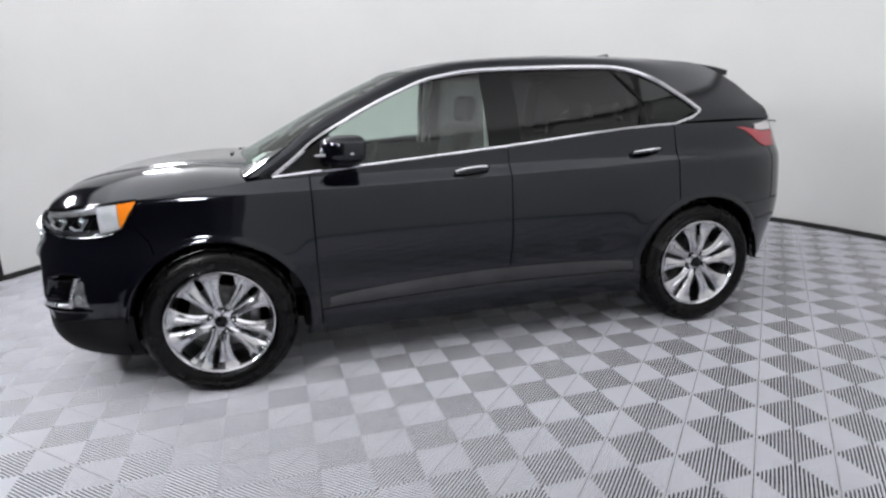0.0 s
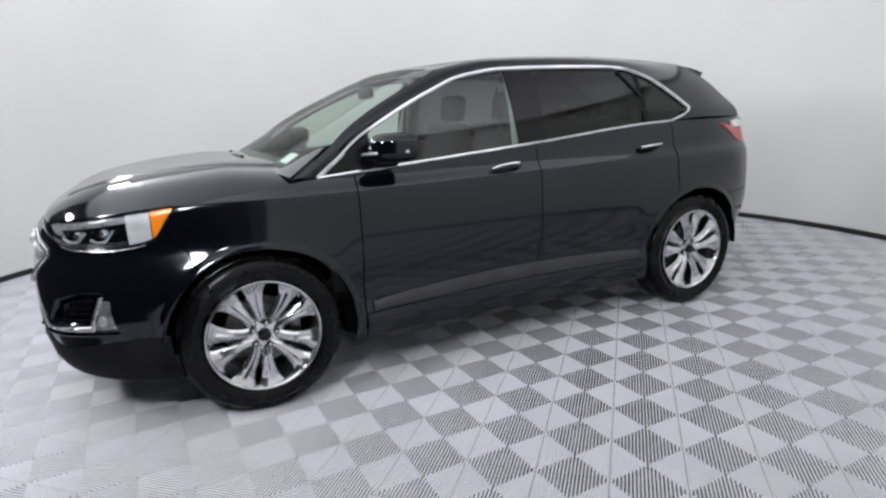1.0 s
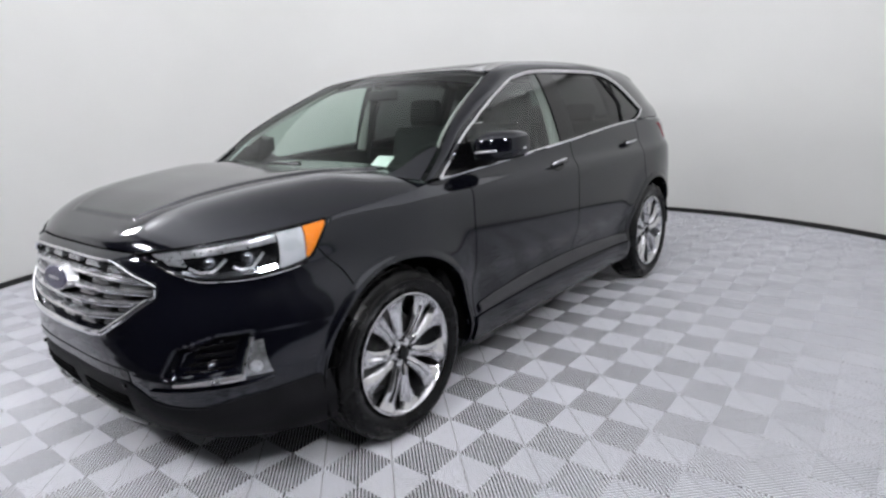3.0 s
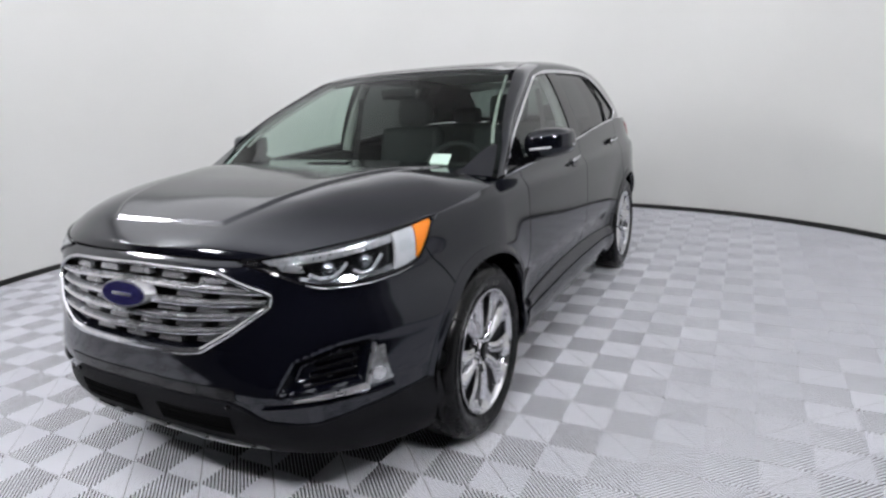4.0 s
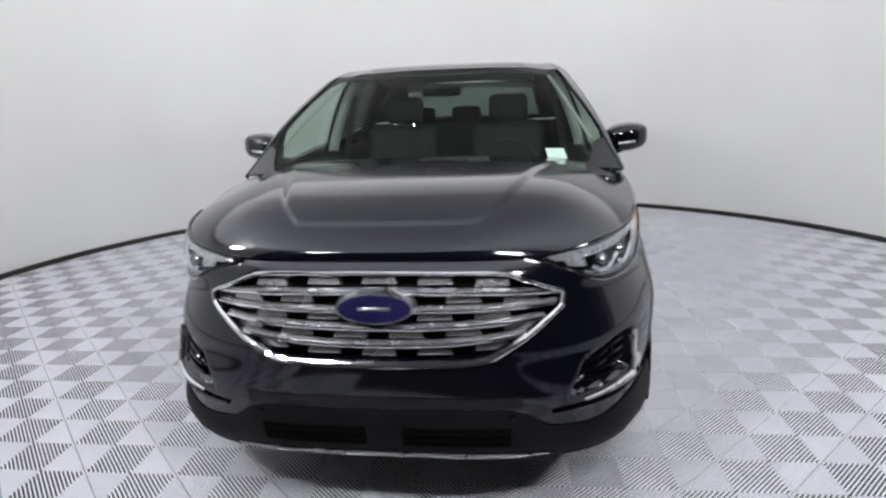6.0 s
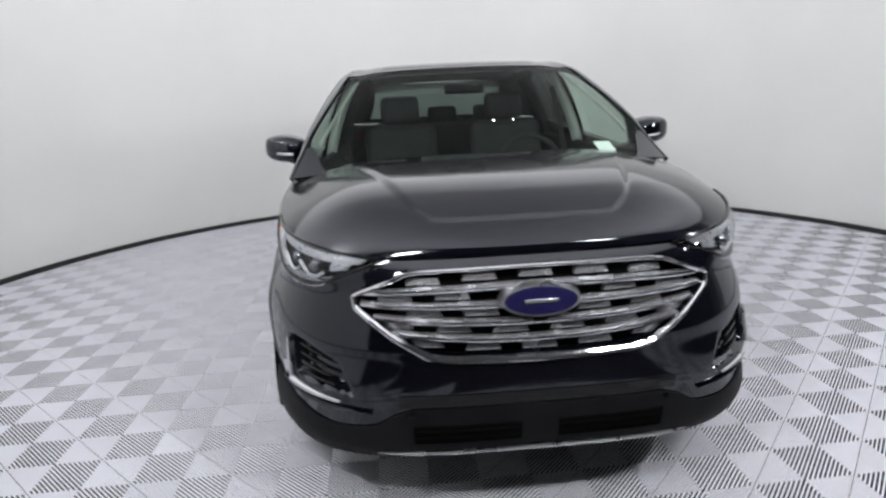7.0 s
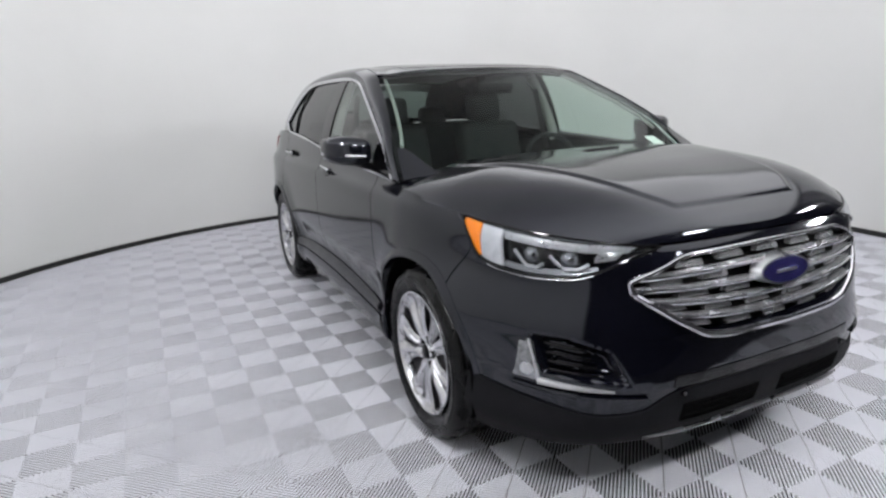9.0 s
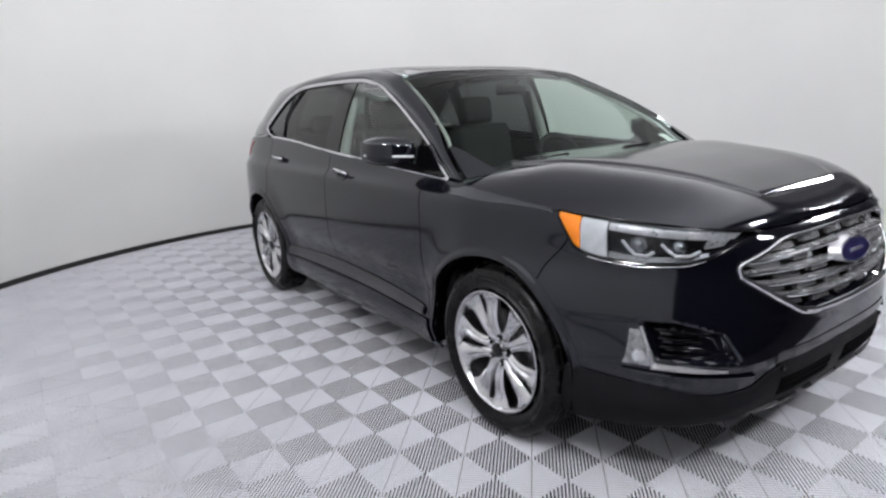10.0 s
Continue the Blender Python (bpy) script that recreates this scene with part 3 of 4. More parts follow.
for side in (1, -1):
    flip = (lambda b: b) if side > 0 else mirrored
    win = part("front_window", flip(pane(0.80, -0.065, 24)), GLASS_SIDE, car, "clear green-tinted front door glass")
    part("quarter_light", flip(pane(1.08, 0.82, 8)), GLOSS_BLACK, car, "gloss black sail panel at the mirror")
    part("rear_window", flip(pane(-0.235, -0.985, 20)), GLASS_DARK, car, "dark privacy glass of the rear door")
    part("rear_quarter_window", flip(sheet(rear_quarter, steps(0, 1, 12), steps(0, 1, 8), outward=lambda c: (0, 1, 0.2))), GLASS_DARK, car, "dark privacy rear quarter glass")
    # black uprights between the panes
    zs = steps(0, 1, 8)
    def upright(x, half, lean=0.0):
        zz = [lerp(BELT(x), dlo_top(x), v) for v in zs]
        a = [side_glass(x + half + lean * (z - 1.2), z) for z in zz]
        b = [side_glass(x - half + lean * (z - 1.2), z) for z in zz]
        return band(a, b, 0.002, 0.01)
    part("front_pillar_cover", flip(upright(-0.1110, 0.0520)), GLOSS_BLACK, car, "gloss black pillar cover")
    part("rear_pillar_cover", flip(upright(-0.2035, 0.0405)), GLOSS_BLACK, car, "gloss black pillar cover")
    bend = refine([side_glass(x, z, 0.004) for x, z in ((-0.995, 1.226), (-1.012, 1.29), (-1.035, 1.36), (-0.955, 1.455), (-0.875, 1.545))], 4)
    part("window_divider", flip(tube(bend, 0.008, 6, flat=0.6)), GLOSS_BLACK, car, "gloss black window divider")
    part("window_divider", flip(upright(0.81, 0.010)), GLOSS_BLACK, car, "gloss black window divider")
    # chrome surround
    top = [p + Vector((0, 0.010, 0)) for p in UP]
    low = [side_glass(x, BELT(x) + 0.002, 0.012) for x in steps(-1.24, 1.085, 60)]
    part("chrome_window_surround", flip(tube(top, 0.0115, 6, flat=0.6)), CHROME, car, "bright chrome window surround")
    part("chrome_belt_strip", flip(tube(low, 0.0075, 6, flat=0.7)), CHROME, car, "bright chrome belt strip")

# windscreen, roof, tailgate glass
WS_LEFT = [p for p in OUT if p.x > 0.325]
WS_MID = refine([(1.33, 0, 1.130), (1.05, 0, 1.272), (0.78, 0, 1.406), (0.52, 0, 1.527), (0.345, 0, 1.600)], 6)


def along(points, t):
    f = t * (len(points) - 1)
    i = min(int(f), len(points) - 2)
    return points[i].lerp(points[i + 1], f - i)


def windscreen_at(t, w):
    e, m = along(WS_LEFT, t), along(WS_MID, t)
    q = abs(w)
    return Vector((lerp(m.x, e.x, q ** 2.2), e.y * w, lerp(m.z, e.z, q ** 2.4)))


part("windscreen", sheet(windscreen_at, steps(0, 1, 20), steps(-0.975, 0.975, 30), outward=lambda c: (1, 0, 1)), GLASS, car, "clear green-tinted windscreen")
for side in (1, -1):
    corner = sheet(lambda w, v: windscreen_at(0.19 * v * smoothstep(0.77, 0.975, w), w) + Vector((0.006, 0, 0.008)), steps(0.74, 0.985, 12), steps(0, 1, 5), thick=0.006, outward=lambda c: (1, 0, 1))
    part("cowl_corner", corner if side > 0 else mirrored(corner), PAINT, car, "gloss black corner panel at the foot of the windscreen")
ROOF_EDGE = [p for p in OUT if 0.335 >= p.x >= -1.53]
ROOF_MID = refine([(0.345, 0, 1.601), (0.1, 0, 1.636), (-0.3, 0, 1.660), (-0.8, 0, 1.664), (-1.2, 0, 1.648), (-1.55, 0, 1.610)], 5)


def roof_at(t, w):
    e, m = along(ROOF_EDGE, t), along(ROOF_MID, t)
    q = abs(w)
    drop = 0.005 * (smoothstep(0.80, 0.86, q) - smoothstep(0.90, 0.95, q))
    return Vector((lerp(m.x, e.x, q ** 2.2), e.y * w, lerp(m.z, e.z + 0.004, q ** 2.6) - drop))


part("roof", sheet(roof_at, steps(0, 1, 40), steps(-1, 1, 48), thick=0.02, outward=lambda c: (0, 0, 1)), PAINT, car)
# glass roof panel
part("sunroof", sheet(lambda t, w: roof_at(t, w) + Vector((0, 0, 0.0015)), steps(0.10, 0.62, 20), steps(-0.72, 0.72, 24), thick=0.004, outward=lambda c: (0, 0, 1)), GLOSS_BLACK, car, "black glass panoramic roof panel")
# spoiler
def spoiler_at(t, w):
    e = along(ROOF_EDGE, 1.0)
    q = abs(w)
    x = lerp(-1.50, -1.96 + 0.17 * q ** 3, t)
    z = lerp(1.612, 1.566, t) - 0.036 * q ** 3 + 0.008 * math.sin(math.pi * t)
    return Vector((x, w * lerp(0.635, 0.60, t), z))


part("spoiler", sheet(spoiler_at, steps(0, 1, 8), steps(-1, 1, 24), thick=0.032, outward=lambda c: (0, 0, 1)), PAINT, car)
part("spoiler_underside", sheet(lambda t, w: spoiler_at(t, w) - Vector((0, 0, 0.03)), steps(0, 1, 4), steps(-1, 1, 16), outward=lambda c: (0, 0, -1)), GLOSS_BLACK, car)
BACK_EDGE = [p for p in OUT if p.x <= -1.51]


def back_at(t, w):
    e = along(BACK_EDGE, t)
    q = abs(w)
    return Vector((lerp(e.x - 0.07, e.x, q ** 2.2), e.y * w, e.z))


part("rear_screen", sheet(back_at, steps(0, 0.86, 10), steps(-0.9, 0.9, 16), outward=lambda c: (-1, 0, 0.4)), GLASS_REAR, car, "tinted tailgate glass")
part("tailgate_frame", sheet(back_at, steps(0, 1, 12), steps(-1, 1, 40), keep=lambda t, w: t > 0.86 or abs(w) > 0.9, thick=0.02, outward=lambda c: (-1, 0, 0.4)), PAINT, car)


def ledge_at(u, w):
    """The step from the tailgate glass down to the tailgate skin."""
    a, b = back_at(1, w), Vector((lerp(-2.238, -1.99, abs(w) ** 4), w * 0.885, 1.203))
    return a.lerp(b, u)


part("tailgate_ledge", sheet(ledge_at, steps(-0.05, 1, 4), steps(-0.72, 0.72, 40), thick=0.01, outward=lambda c: (-0.3, 0, 1)), PAINT, car)

# ---- underbody, wheel wells ----
ub = bmesh.new()
rbox((3.9, 1.30, 0.10), (0, 0, 0.30), 0.03, bm=ub)
rbox((2.0, 1.72, 0.16), (0, 0, 0.34), 0.03, bm=ub)
rbox((0.5, 1.30, 0.20), (2.0, 0, 0.40), 0.05, bm=ub)
rbox((0.4, 1.2, 0.18), (-1.84, 0, 0.45), 0.05, bm=ub)
part("underbody", ub, DARK, car, "black underbody")


def liner(cx, side):
    ends = (radians(-14), radians(194 if cx > 0 else 182))

    def at(a, w):
        x, z = arch_point(cx, a, 0.012)
        return Vector((x, side * lerp(0.925, 0.55, w), z))
    bm = sheet(at, steps(*ends, 36), steps(0, 1, 4))
    cap = [bm.verts.new(at(a, 1)) for a in steps(*ends, 24)]
    bm.faces.new(cap)
    return bm


def arch_trim(cx, side):
    """Raised flare round a wheel opening, rolled in at its edge."""
    def at(a, w):
        x, z = arch_point(cx, a, lerp(-0.006, 0.036, w))
        p = flank(x, max(z, 0.255), 0.0012 + 0.0088 * smoothstep(1.0, 0.25, w) - 0.030 * smoothstep(0.12, 0.0, w))
        return Vector((p.x, side * p.y, z))
    return sheet(at, steps(radians(-14), radians(194 if cx > 0 else 181), 56), (0.0, 0.06, 0.12, 0.25, 0.4, 0.55, 0.7, 0.85, 1.0), outward=lambda c: (0, side, 0))


for cx in (WHEEL_F, WHEEL_R):
    for side in (1, -1):
        part("wheel_liner", liner(cx, side), DARK, car, "black wheel-well liner")
        part("wheel_arch_lip", arch_trim(cx, side), PAINT, car)


# ---- wheels ----
def wheel():
    w = new("wheel")
    w.parent = car
    tyre_prof = [(0.262, 0.085), (0.285, 0.105), (0.315, 0.116), (0.342, 0.112), (0.360, 0.100), (0.3715, 0.084), (0.375, 0.055), (0.376, 0.0), (0.375, -0.055), (0.3715, -0.084), (0.36, -0.10), (0.33, -0.116), (0.285, -0.105), (0.262, -0.085)]
    tyre = part("tyre", lathe(tyre_prof, 72), RUBBER, w, "black rubber tyre with ribbed sidewall")
    rib = lathe([(0.322, 0.1155), (0.325, 0.1185), (0.329, 0.1175), (0.332, 0.114)], 72)
    part("sidewall_rib", rib, RUBBER, w)
    tread = bmesh.new()
    for k in range(4):
        o = (-0.06, -0.02, 0.02, 0.06)[k]
        merge(tread, lathe([(0.3745, o - 0.015), (0.3785, o - 0.013), (0.3785, o + 0.013), (0.3745, o + 0.015)], 72))
    part("tread", tread, RUBBER, w)
    rim_prof = [(0.268, 0.100), (0.266, 0.108), (0.260, 0.109), (0.252, 0.100), (0.247, 0.085), (0.245, 0.05), (0.232, 0.0), (0.232, -0.09), (0.262, -0.10)]
    rim = part("rim", lathe(rim_prof, 72), ALLOY, w, "bright machined alloy rim")
    part("barrel", lathe([(0.2445, 0.055), (0.2315, 0.0), (0.2315, -0.085)], 48), ALLOY_DARK, w)
    hub = part("hub", lathe([(0.0, 0.080), (0.034, 0.080), (0.037, 0.074), (0.076, 0.072), (0.082, 0.062), (0.084, 0.045), (0.084, 0.0)], 40), ALLOY, w)
    part("centre_cap", lathe([(0.0, 0.093), (0.024, 0.092), (0.030, 0.089), (0.032, 0.078)], 28), GLOSS_BLACK, w, "dark centre cap")
    for k in range(5):
        a = radians(68 + 36 + 72 * k)
        part("lug_pocket", cyl(0.0150, 0.0150, 0.006, (0.057 * math.cos(a), 0.0785, 0.057 * math.sin(a)), (-90, 0, 0), 16), GLOSS_BLACK, w, "dark lug pocket")
        part("lug_nut", cyl(0.0105, 0.0085, 0.03, (0.057 * math.cos(a), 0.0735, 0.057 * math.sin(a)), (-90, 0, 0), 6, 0.002), CHROME, w, "chrome lug nut")
    # ten spokes in five pairs that open towards the rim
    for k in range(5):
        for s in (-1, 1):
            lean = curve((0.0, 24.0), (0.22, 15.0), (0.45, 14.2), (0.75, 15.0), (1.0, 16.0))
            width = curve((0.0, 0.0200), (0.3, 0.0205), (0.62, 0.0280), (0.84, 0.0400), (1.0, 0.0640))
            rise = curve((0.0, 0.070), (0.2, 0.086), (0.55, 0.092), (0.8, 0.090), (1.0, 0.104))
            spoke = bmesh.new()
            rows = []
            for t in steps(0, 1, 14):
                r = lerp(0.050, 0.254, t)
                a = radians(68 + 72 * k + s * lean(t))
                c, d = math.cos(a), math.sin(a)
                ring = []
                for q, o in ((-1, -0.036), (-1, -0.015), (-0.62, -0.003), (-0.1, 0.0), (0.22, -0.009), (0.62, -0.007), (1, -0.013), (1, -0.036)):
                    ring.append(spoke.verts.new((r * c - s * q * width(t) * d, rise(t) + o, r * d + s * q * width(t) * c)))
                rows.append(ring)
            for i in range(14):
                for j in range(7):
                    spoke.faces.new((rows[i][j], rows[i][j + 1], rows[i + 1][j + 1], rows[i + 1][j]))
            bmesh.ops.recalc_face_normals(spoke, faces=spoke.faces)
            bmesh.ops.solidify(spoke, geom=spoke.faces[:], thickness=0.004)
            bmesh.ops.recalc_face_normals(spoke, faces=spoke.faces)
            part("spoke", spoke, ALLOY, w, smooth=40)
    disc = part("brake_disc", lathe([(0.07, 0.005), (0.165, 0.005), (0.168, 0.0), (0.168, -0.02), (0.07, -0.02)], 48), STEEL, w, "grey steel brake disc")
    part("brake_caliper", rbox((0.06, 0.07, 0.13), (-0.155, -0.005, 0.02), 0.015), ALLOY_DARK, w, "dark grey brake caliper")
    return w


WHEEL_Y = 0.832
first_wheel = wheel()
first_wheel.location = (WHEEL_F, WHEEL_Y, AXLE_Z)
for x, y, rz, spin in ((WHEEL_R, WHEEL_Y, 0, 50), (WHEEL_F, -WHEEL_Y, 180, 2), (WHEEL_R, -WHEEL_Y, 180, 30)):
    copy_thing(first_wheel, pose(x, y, AXLE_Z, 0, spin, 0) if rz == 0 else pose(x, y, AXLE_Z, 0, spin, 180))

# ---- front end ----
def nose_line(pts, off, n=6):
    out = []
    for (ya, za), (yb, zb) in zip(pts[:-1], pts[1:]):
        for k in range(n):
            t = k / n
            out.append(nose(lerp(ya, yb, t), lerp(za, zb, t), off))
    out.append(nose(*pts[-1], off))
    return out


grille = new("grille")
grille.parent = car
half_outline = GRILLE
full = half_outline[:-1] + [(0.0, 0.652)] + [(-y, z) for y, z in half_outline[-2:0:-1]]
for _ in range(2):
    full = [(lerp(a[0], b[0], t), lerp(a[1], b[1], t)) for a, b in zip(full, full[1:] + full[:1]) for t in (0.10, 0.90)]
frame_pts = nose_line(full + [full[0]], 0.004, 3)[:-1]
part("chrome_grille_surround", tube(frame_pts, lambda t: 0.0058 + 0.0076 * (0.5 - 0.5 * math.cos(2 * math.pi * (t - 0.0))), 10, closed=True, up=(1, 0, 0)), CHROME, grille, "bright chrome grille surround")


def half_width(z):
    """Half the width of the grille opening at a height."""
    best = 0.0
    n = len(GRILLE)
    for i in range(n):
        (ya, za), (yb, zb) = GRILLE[i], GRILLE[(i + 1) % n]
        if (za - z) * (zb - z) <= 0 and abs(za - zb) > 1e-6:
            best = max(best, lerp(ya, yb, (z - za) / (zb - za)))
    return best


part("grille_backing", sheet(lambda u, v: nose(u * half_width(min(0.912, max(0.660, lerp(0.651, 0.917, v)))), lerp(0.653, 0.918, v), -0.050), steps(-1, 1, 40), steps(0, 1, 12), outward=lambda c: (1, 0, 0)), DARK, grille, "black grille backing")


def bar_z(i, y):
    """Height of grille bar i: they run level and rise towards the tips."""
    z = 0.918 - 0.0525 * i
    return z + (0.03 * (i - 2.0) / 2.0) * (abs(y) / 0.5) ** 2


for i in range(1, 5):
    ys = []
    for y in steps(-0.56, 0.56, 60):
        z = bar_z(i, y)
        if z < 0.912 and z > 0.66 and abs(y) < half_width(z) - 0.006:
            ys.append((y, z))
    bm = bmesh.new()
    rows = []
    for y, z in ys:
        p = nose(y, z)
        rows.append([bm.verts.new(p + Vector((o, 0, dz))) for dz, o in ((-0.0105, -0.034), (-0.0100, -0.011), (-0.003, -0.008), (0.003, -0.008), (0.0085, -0.010), (0.009, -0.034))])
    part("grille_rib", tube([nose(y, z) - Vector((0.0045, 0, 0)) for y, z in ys], 0.0056, 8, up=(1, 0, 0)), CHROME, grille, "bright chrome grille rib")
    for c, d in zip(rows[:-1], rows[1:]):
        for m in range(5):
            bm.faces.new((c[m], c[m + 1], d[m + 1], d[m]))
    bmesh.ops.recalc_face_normals(bm, faces=bm.faces)
    part("grille_bar", bm, GRILLE_SILVER, grille, "silver grille bar", smooth=20)
for i in range(5):
    for k in range(-4, 4):
        y = (k + (0.5 if i % 2 else 0.0)) * 0.174
        zc = (bar_z(i, y) + bar_z(i + 1, y)) / 2 + 0.003 if i < 4 else bar_z(4, y) - 0.026
        if abs(y) + 0.045 > half_width(zc) or (abs(y) < 0.13 and i in (1, 2)) or zc < 0.668:
            continue
        bm = bmesh.new()
        rows = []
        for t in steps(0, 1, 4):
            rows.append([])
            for v, o, g in ((-1, -0.046, 0.056), (-0.95, -0.026, 0.054), (0.75, -0.031, 0.046), (0.95, -0.036, 0.045), (1, -0.046, 0.045)):
                p = nose(y + lerp(-g, g, t), zc)
                rows[-1].append(bm.verts.new(p + Vector((o, 0, 0.0120 * v - 0.001))))
        for c, d in zip(rows[:-1], rows[1:]):
            for m in range(4):
                bm.faces.new((c[m], c[m + 1], d[m + 1], d[m]))
        bm.faces.new(rows[0])
        bm.faces.new(rows[-1][::-1])
        bmesh.ops.recalc_face_normals(bm, faces=bm.faces)
        part("grille_block", bm, GRILLE_SILVER, grille, "silver grille insert", smooth=20)

badge = new("badge")
badge.parent = car
bc = nose(0, 0.828, 0.0)
def oval(a, b, d0, d1, n=40):
    bm = bmesh.new()
    ring0 = [bm.verts.new((bc.x + d0 - 0.28 * b * math.sin(2 * math.pi * k / n), a * math.cos(2 * math.pi * k / n), bc.z + b * math.sin(2 * math.pi * k / n))) for k in range(n)]
    ring1 = [bm.verts.new((bc.x + d1 - 0.25 * b * math.sin(2 * math.pi * k / n), 0.94 * a * math.cos(2 * math.pi * k / n), bc.z + 0.9 * b * math.sin(2 * math.pi * k / n))) for k in range(n)]
    for k in range(n):
        bm.faces.new((ring0[k], ring0[(k + 1) % n], ring1[(k + 1) % n], ring1[k]))
    bm.faces.new(ring1)
    bmesh.ops.recalc_face_normals(bm, faces=bm.faces)
    return bm


part("badge_rim", oval(0.126, 0.050, -0.02, 0.018), SATIN, badge, "bright silver oval badge rim")
part("badge_face", oval(0.116, 0.0430, 0.012, 0.0215), BADGE_BLUE, badge, "dark blue oval badge face")
part("badge_mark", rbox((0.003, 0.10, 0.011), (bc.x + 0.0235, 0, bc.z), 0.001, turn=(0, -15, 0)), SATIN, badge, "plain silver bar on the badge")
part("front_camera", rbox((0.03, 0.05, 0.03), (bc.x - 0.004, 0, bc.z - 0.062), 0.008), GLOSS_BLACK, grille, "small black parking camera")

# hood front lip in gloss black above the grille is the bumper cover itself
VAL_TOP = curve((0.0, 0.487), (0.38, 0.485), (0.46, 0.465), (0.54, 0.415), (0.66, 0.405), (0.80, 0.435), (0.93, 0.46))


def valance_at(u, v):
    s = lerp(3.0, s_of_x(1.80, 0.4), max(0, (abs(u) - 0.02) / 0.98))
    y = shell(s, 0.38).y
    z = lerp(SILL(shell(s, 0.38).x), VAL_TOP(y), v)
    return shell(s, z, 1 if u >= 0 else -1, 0.007 + 0.008 * math.sin(math.pi * v))


part("lower_valance", sheet(valance_at, steps(-1, -0.02, 44) + steps(0.02, 1, 44), steps(0, 1, 8), thick=0.012, outward=lambda c: (1, c.y, 0)), PLASTIC, car, "dark grey plastic lower bumper valance")
for y0, y1 in ((0.06, 0.40), (-0.40, -0.06)):
    intake = part("lower_intake", sheet(lambda u, v: nose(lerp(y0, y1, u), lerp(0.362, 0.430, v), 0.0185), steps(0, 1, 12), steps(0, 1, 2), thick=0.01, outward=lambda c: (1, 0, 0)), DARK, car, "black lower air intake")
    for z in (0.385, 0.412):
        part("intake_slat", tube([nose(y, z, 0.020) for y in steps(y0 + 0.01, y1 - 0.01, 10)], 0.004, 6), DARK, intake)
part("silver_lip", tube([nose(y, 0.322, 0.020) for y in steps(-0.52, 0.52, 40)], lambda t: 0.006 * min(1, 8 * t, 8 * (1 - t)) + 0.0015, 6), SATIN, car, "satin silver lower bumper lip")
part("bumper_slot", sheet(lambda u, v: nose(lerp(-0.44, 0.44, u), lerp(0.492, 0.535, v), 0.003), steps(0, 1, 30), steps(0, 1, 2), thick=0.004, outward=lambda c: (1, 0, 0)), GLOSS_BLACK, car, "gloss black slot above the valance")
for y in (-0.405, 0.405):
    part("parking_sensor", cyl(0.009, 0.009, 0.012, nose(y, 0.47, 0.010), (0, 90, 0), 16, 0.002), GLOSS_BLACK, car, "small black parking sensor")

# fog lamps with their silver blades
for side in (1, -1):
    fog = new("fog_lamp")
    fog.parent = car
    def fp(y, z, off):
        return nose(side * y, z, off)
    def fog_glass(u, v):
        z = lerp(0.512, 0.634, v)
        a, b = 0.804, lerp(0.847, 0.829, v)
        return fp(lerp(a, b, u), z, 0.004)
    part("fog_lens", sheet(fog_glass, steps(0, 1, 4), steps(0, 1, 8), thick=0.012, outward=lambda c: (1, c.y, 0)), FOG_LENS, fog, "clear fog lamp lens")
    bc_f = fp(0.823, 0.545, 0.004)
    part("fog_reflector", cyl(0.017, 0.023, 0.010, bc_f, (0, 90, side * 52), 20, 0.003), LAMP_GREY, fog)
    part("fog_surround", tube([fp(0.800 + 0.01 * (z - 0.5) / 0.16, z, 0.008) for z in steps(0.505, 0.648, 10)], 0.0075, 6), SATIN, fog, "satin silver fog lamp blade")
    part("fog_blade", tube([fp(lerp(0.63, 0.802, t), lerp(0.500, 0.515, t), 0.008) for t in steps(0, 1, 16)], lambda t: 0.004 + 0.008 * t, 8), SATIN, fog, "satin silver fog lamp blade")
    part("fog_ridge", tube([fp(lerp(0.53, 0.845, t), lerp(0.470, 0.488, t), 0.006) for t in steps(0, 1, 16)], 0.006, 6), PAINT, fog)
    for k in range(4):
        z = 0.540 + 0.028 * k
        part("fog_grille_slat", tube([fp(lerp(0.66 + 0.012 * k, 0.785, t), z + 0.01 * t, -0.022) for t in steps(0, 1, 8)], 0.006, 6), GLOSS_BLACK, fog)

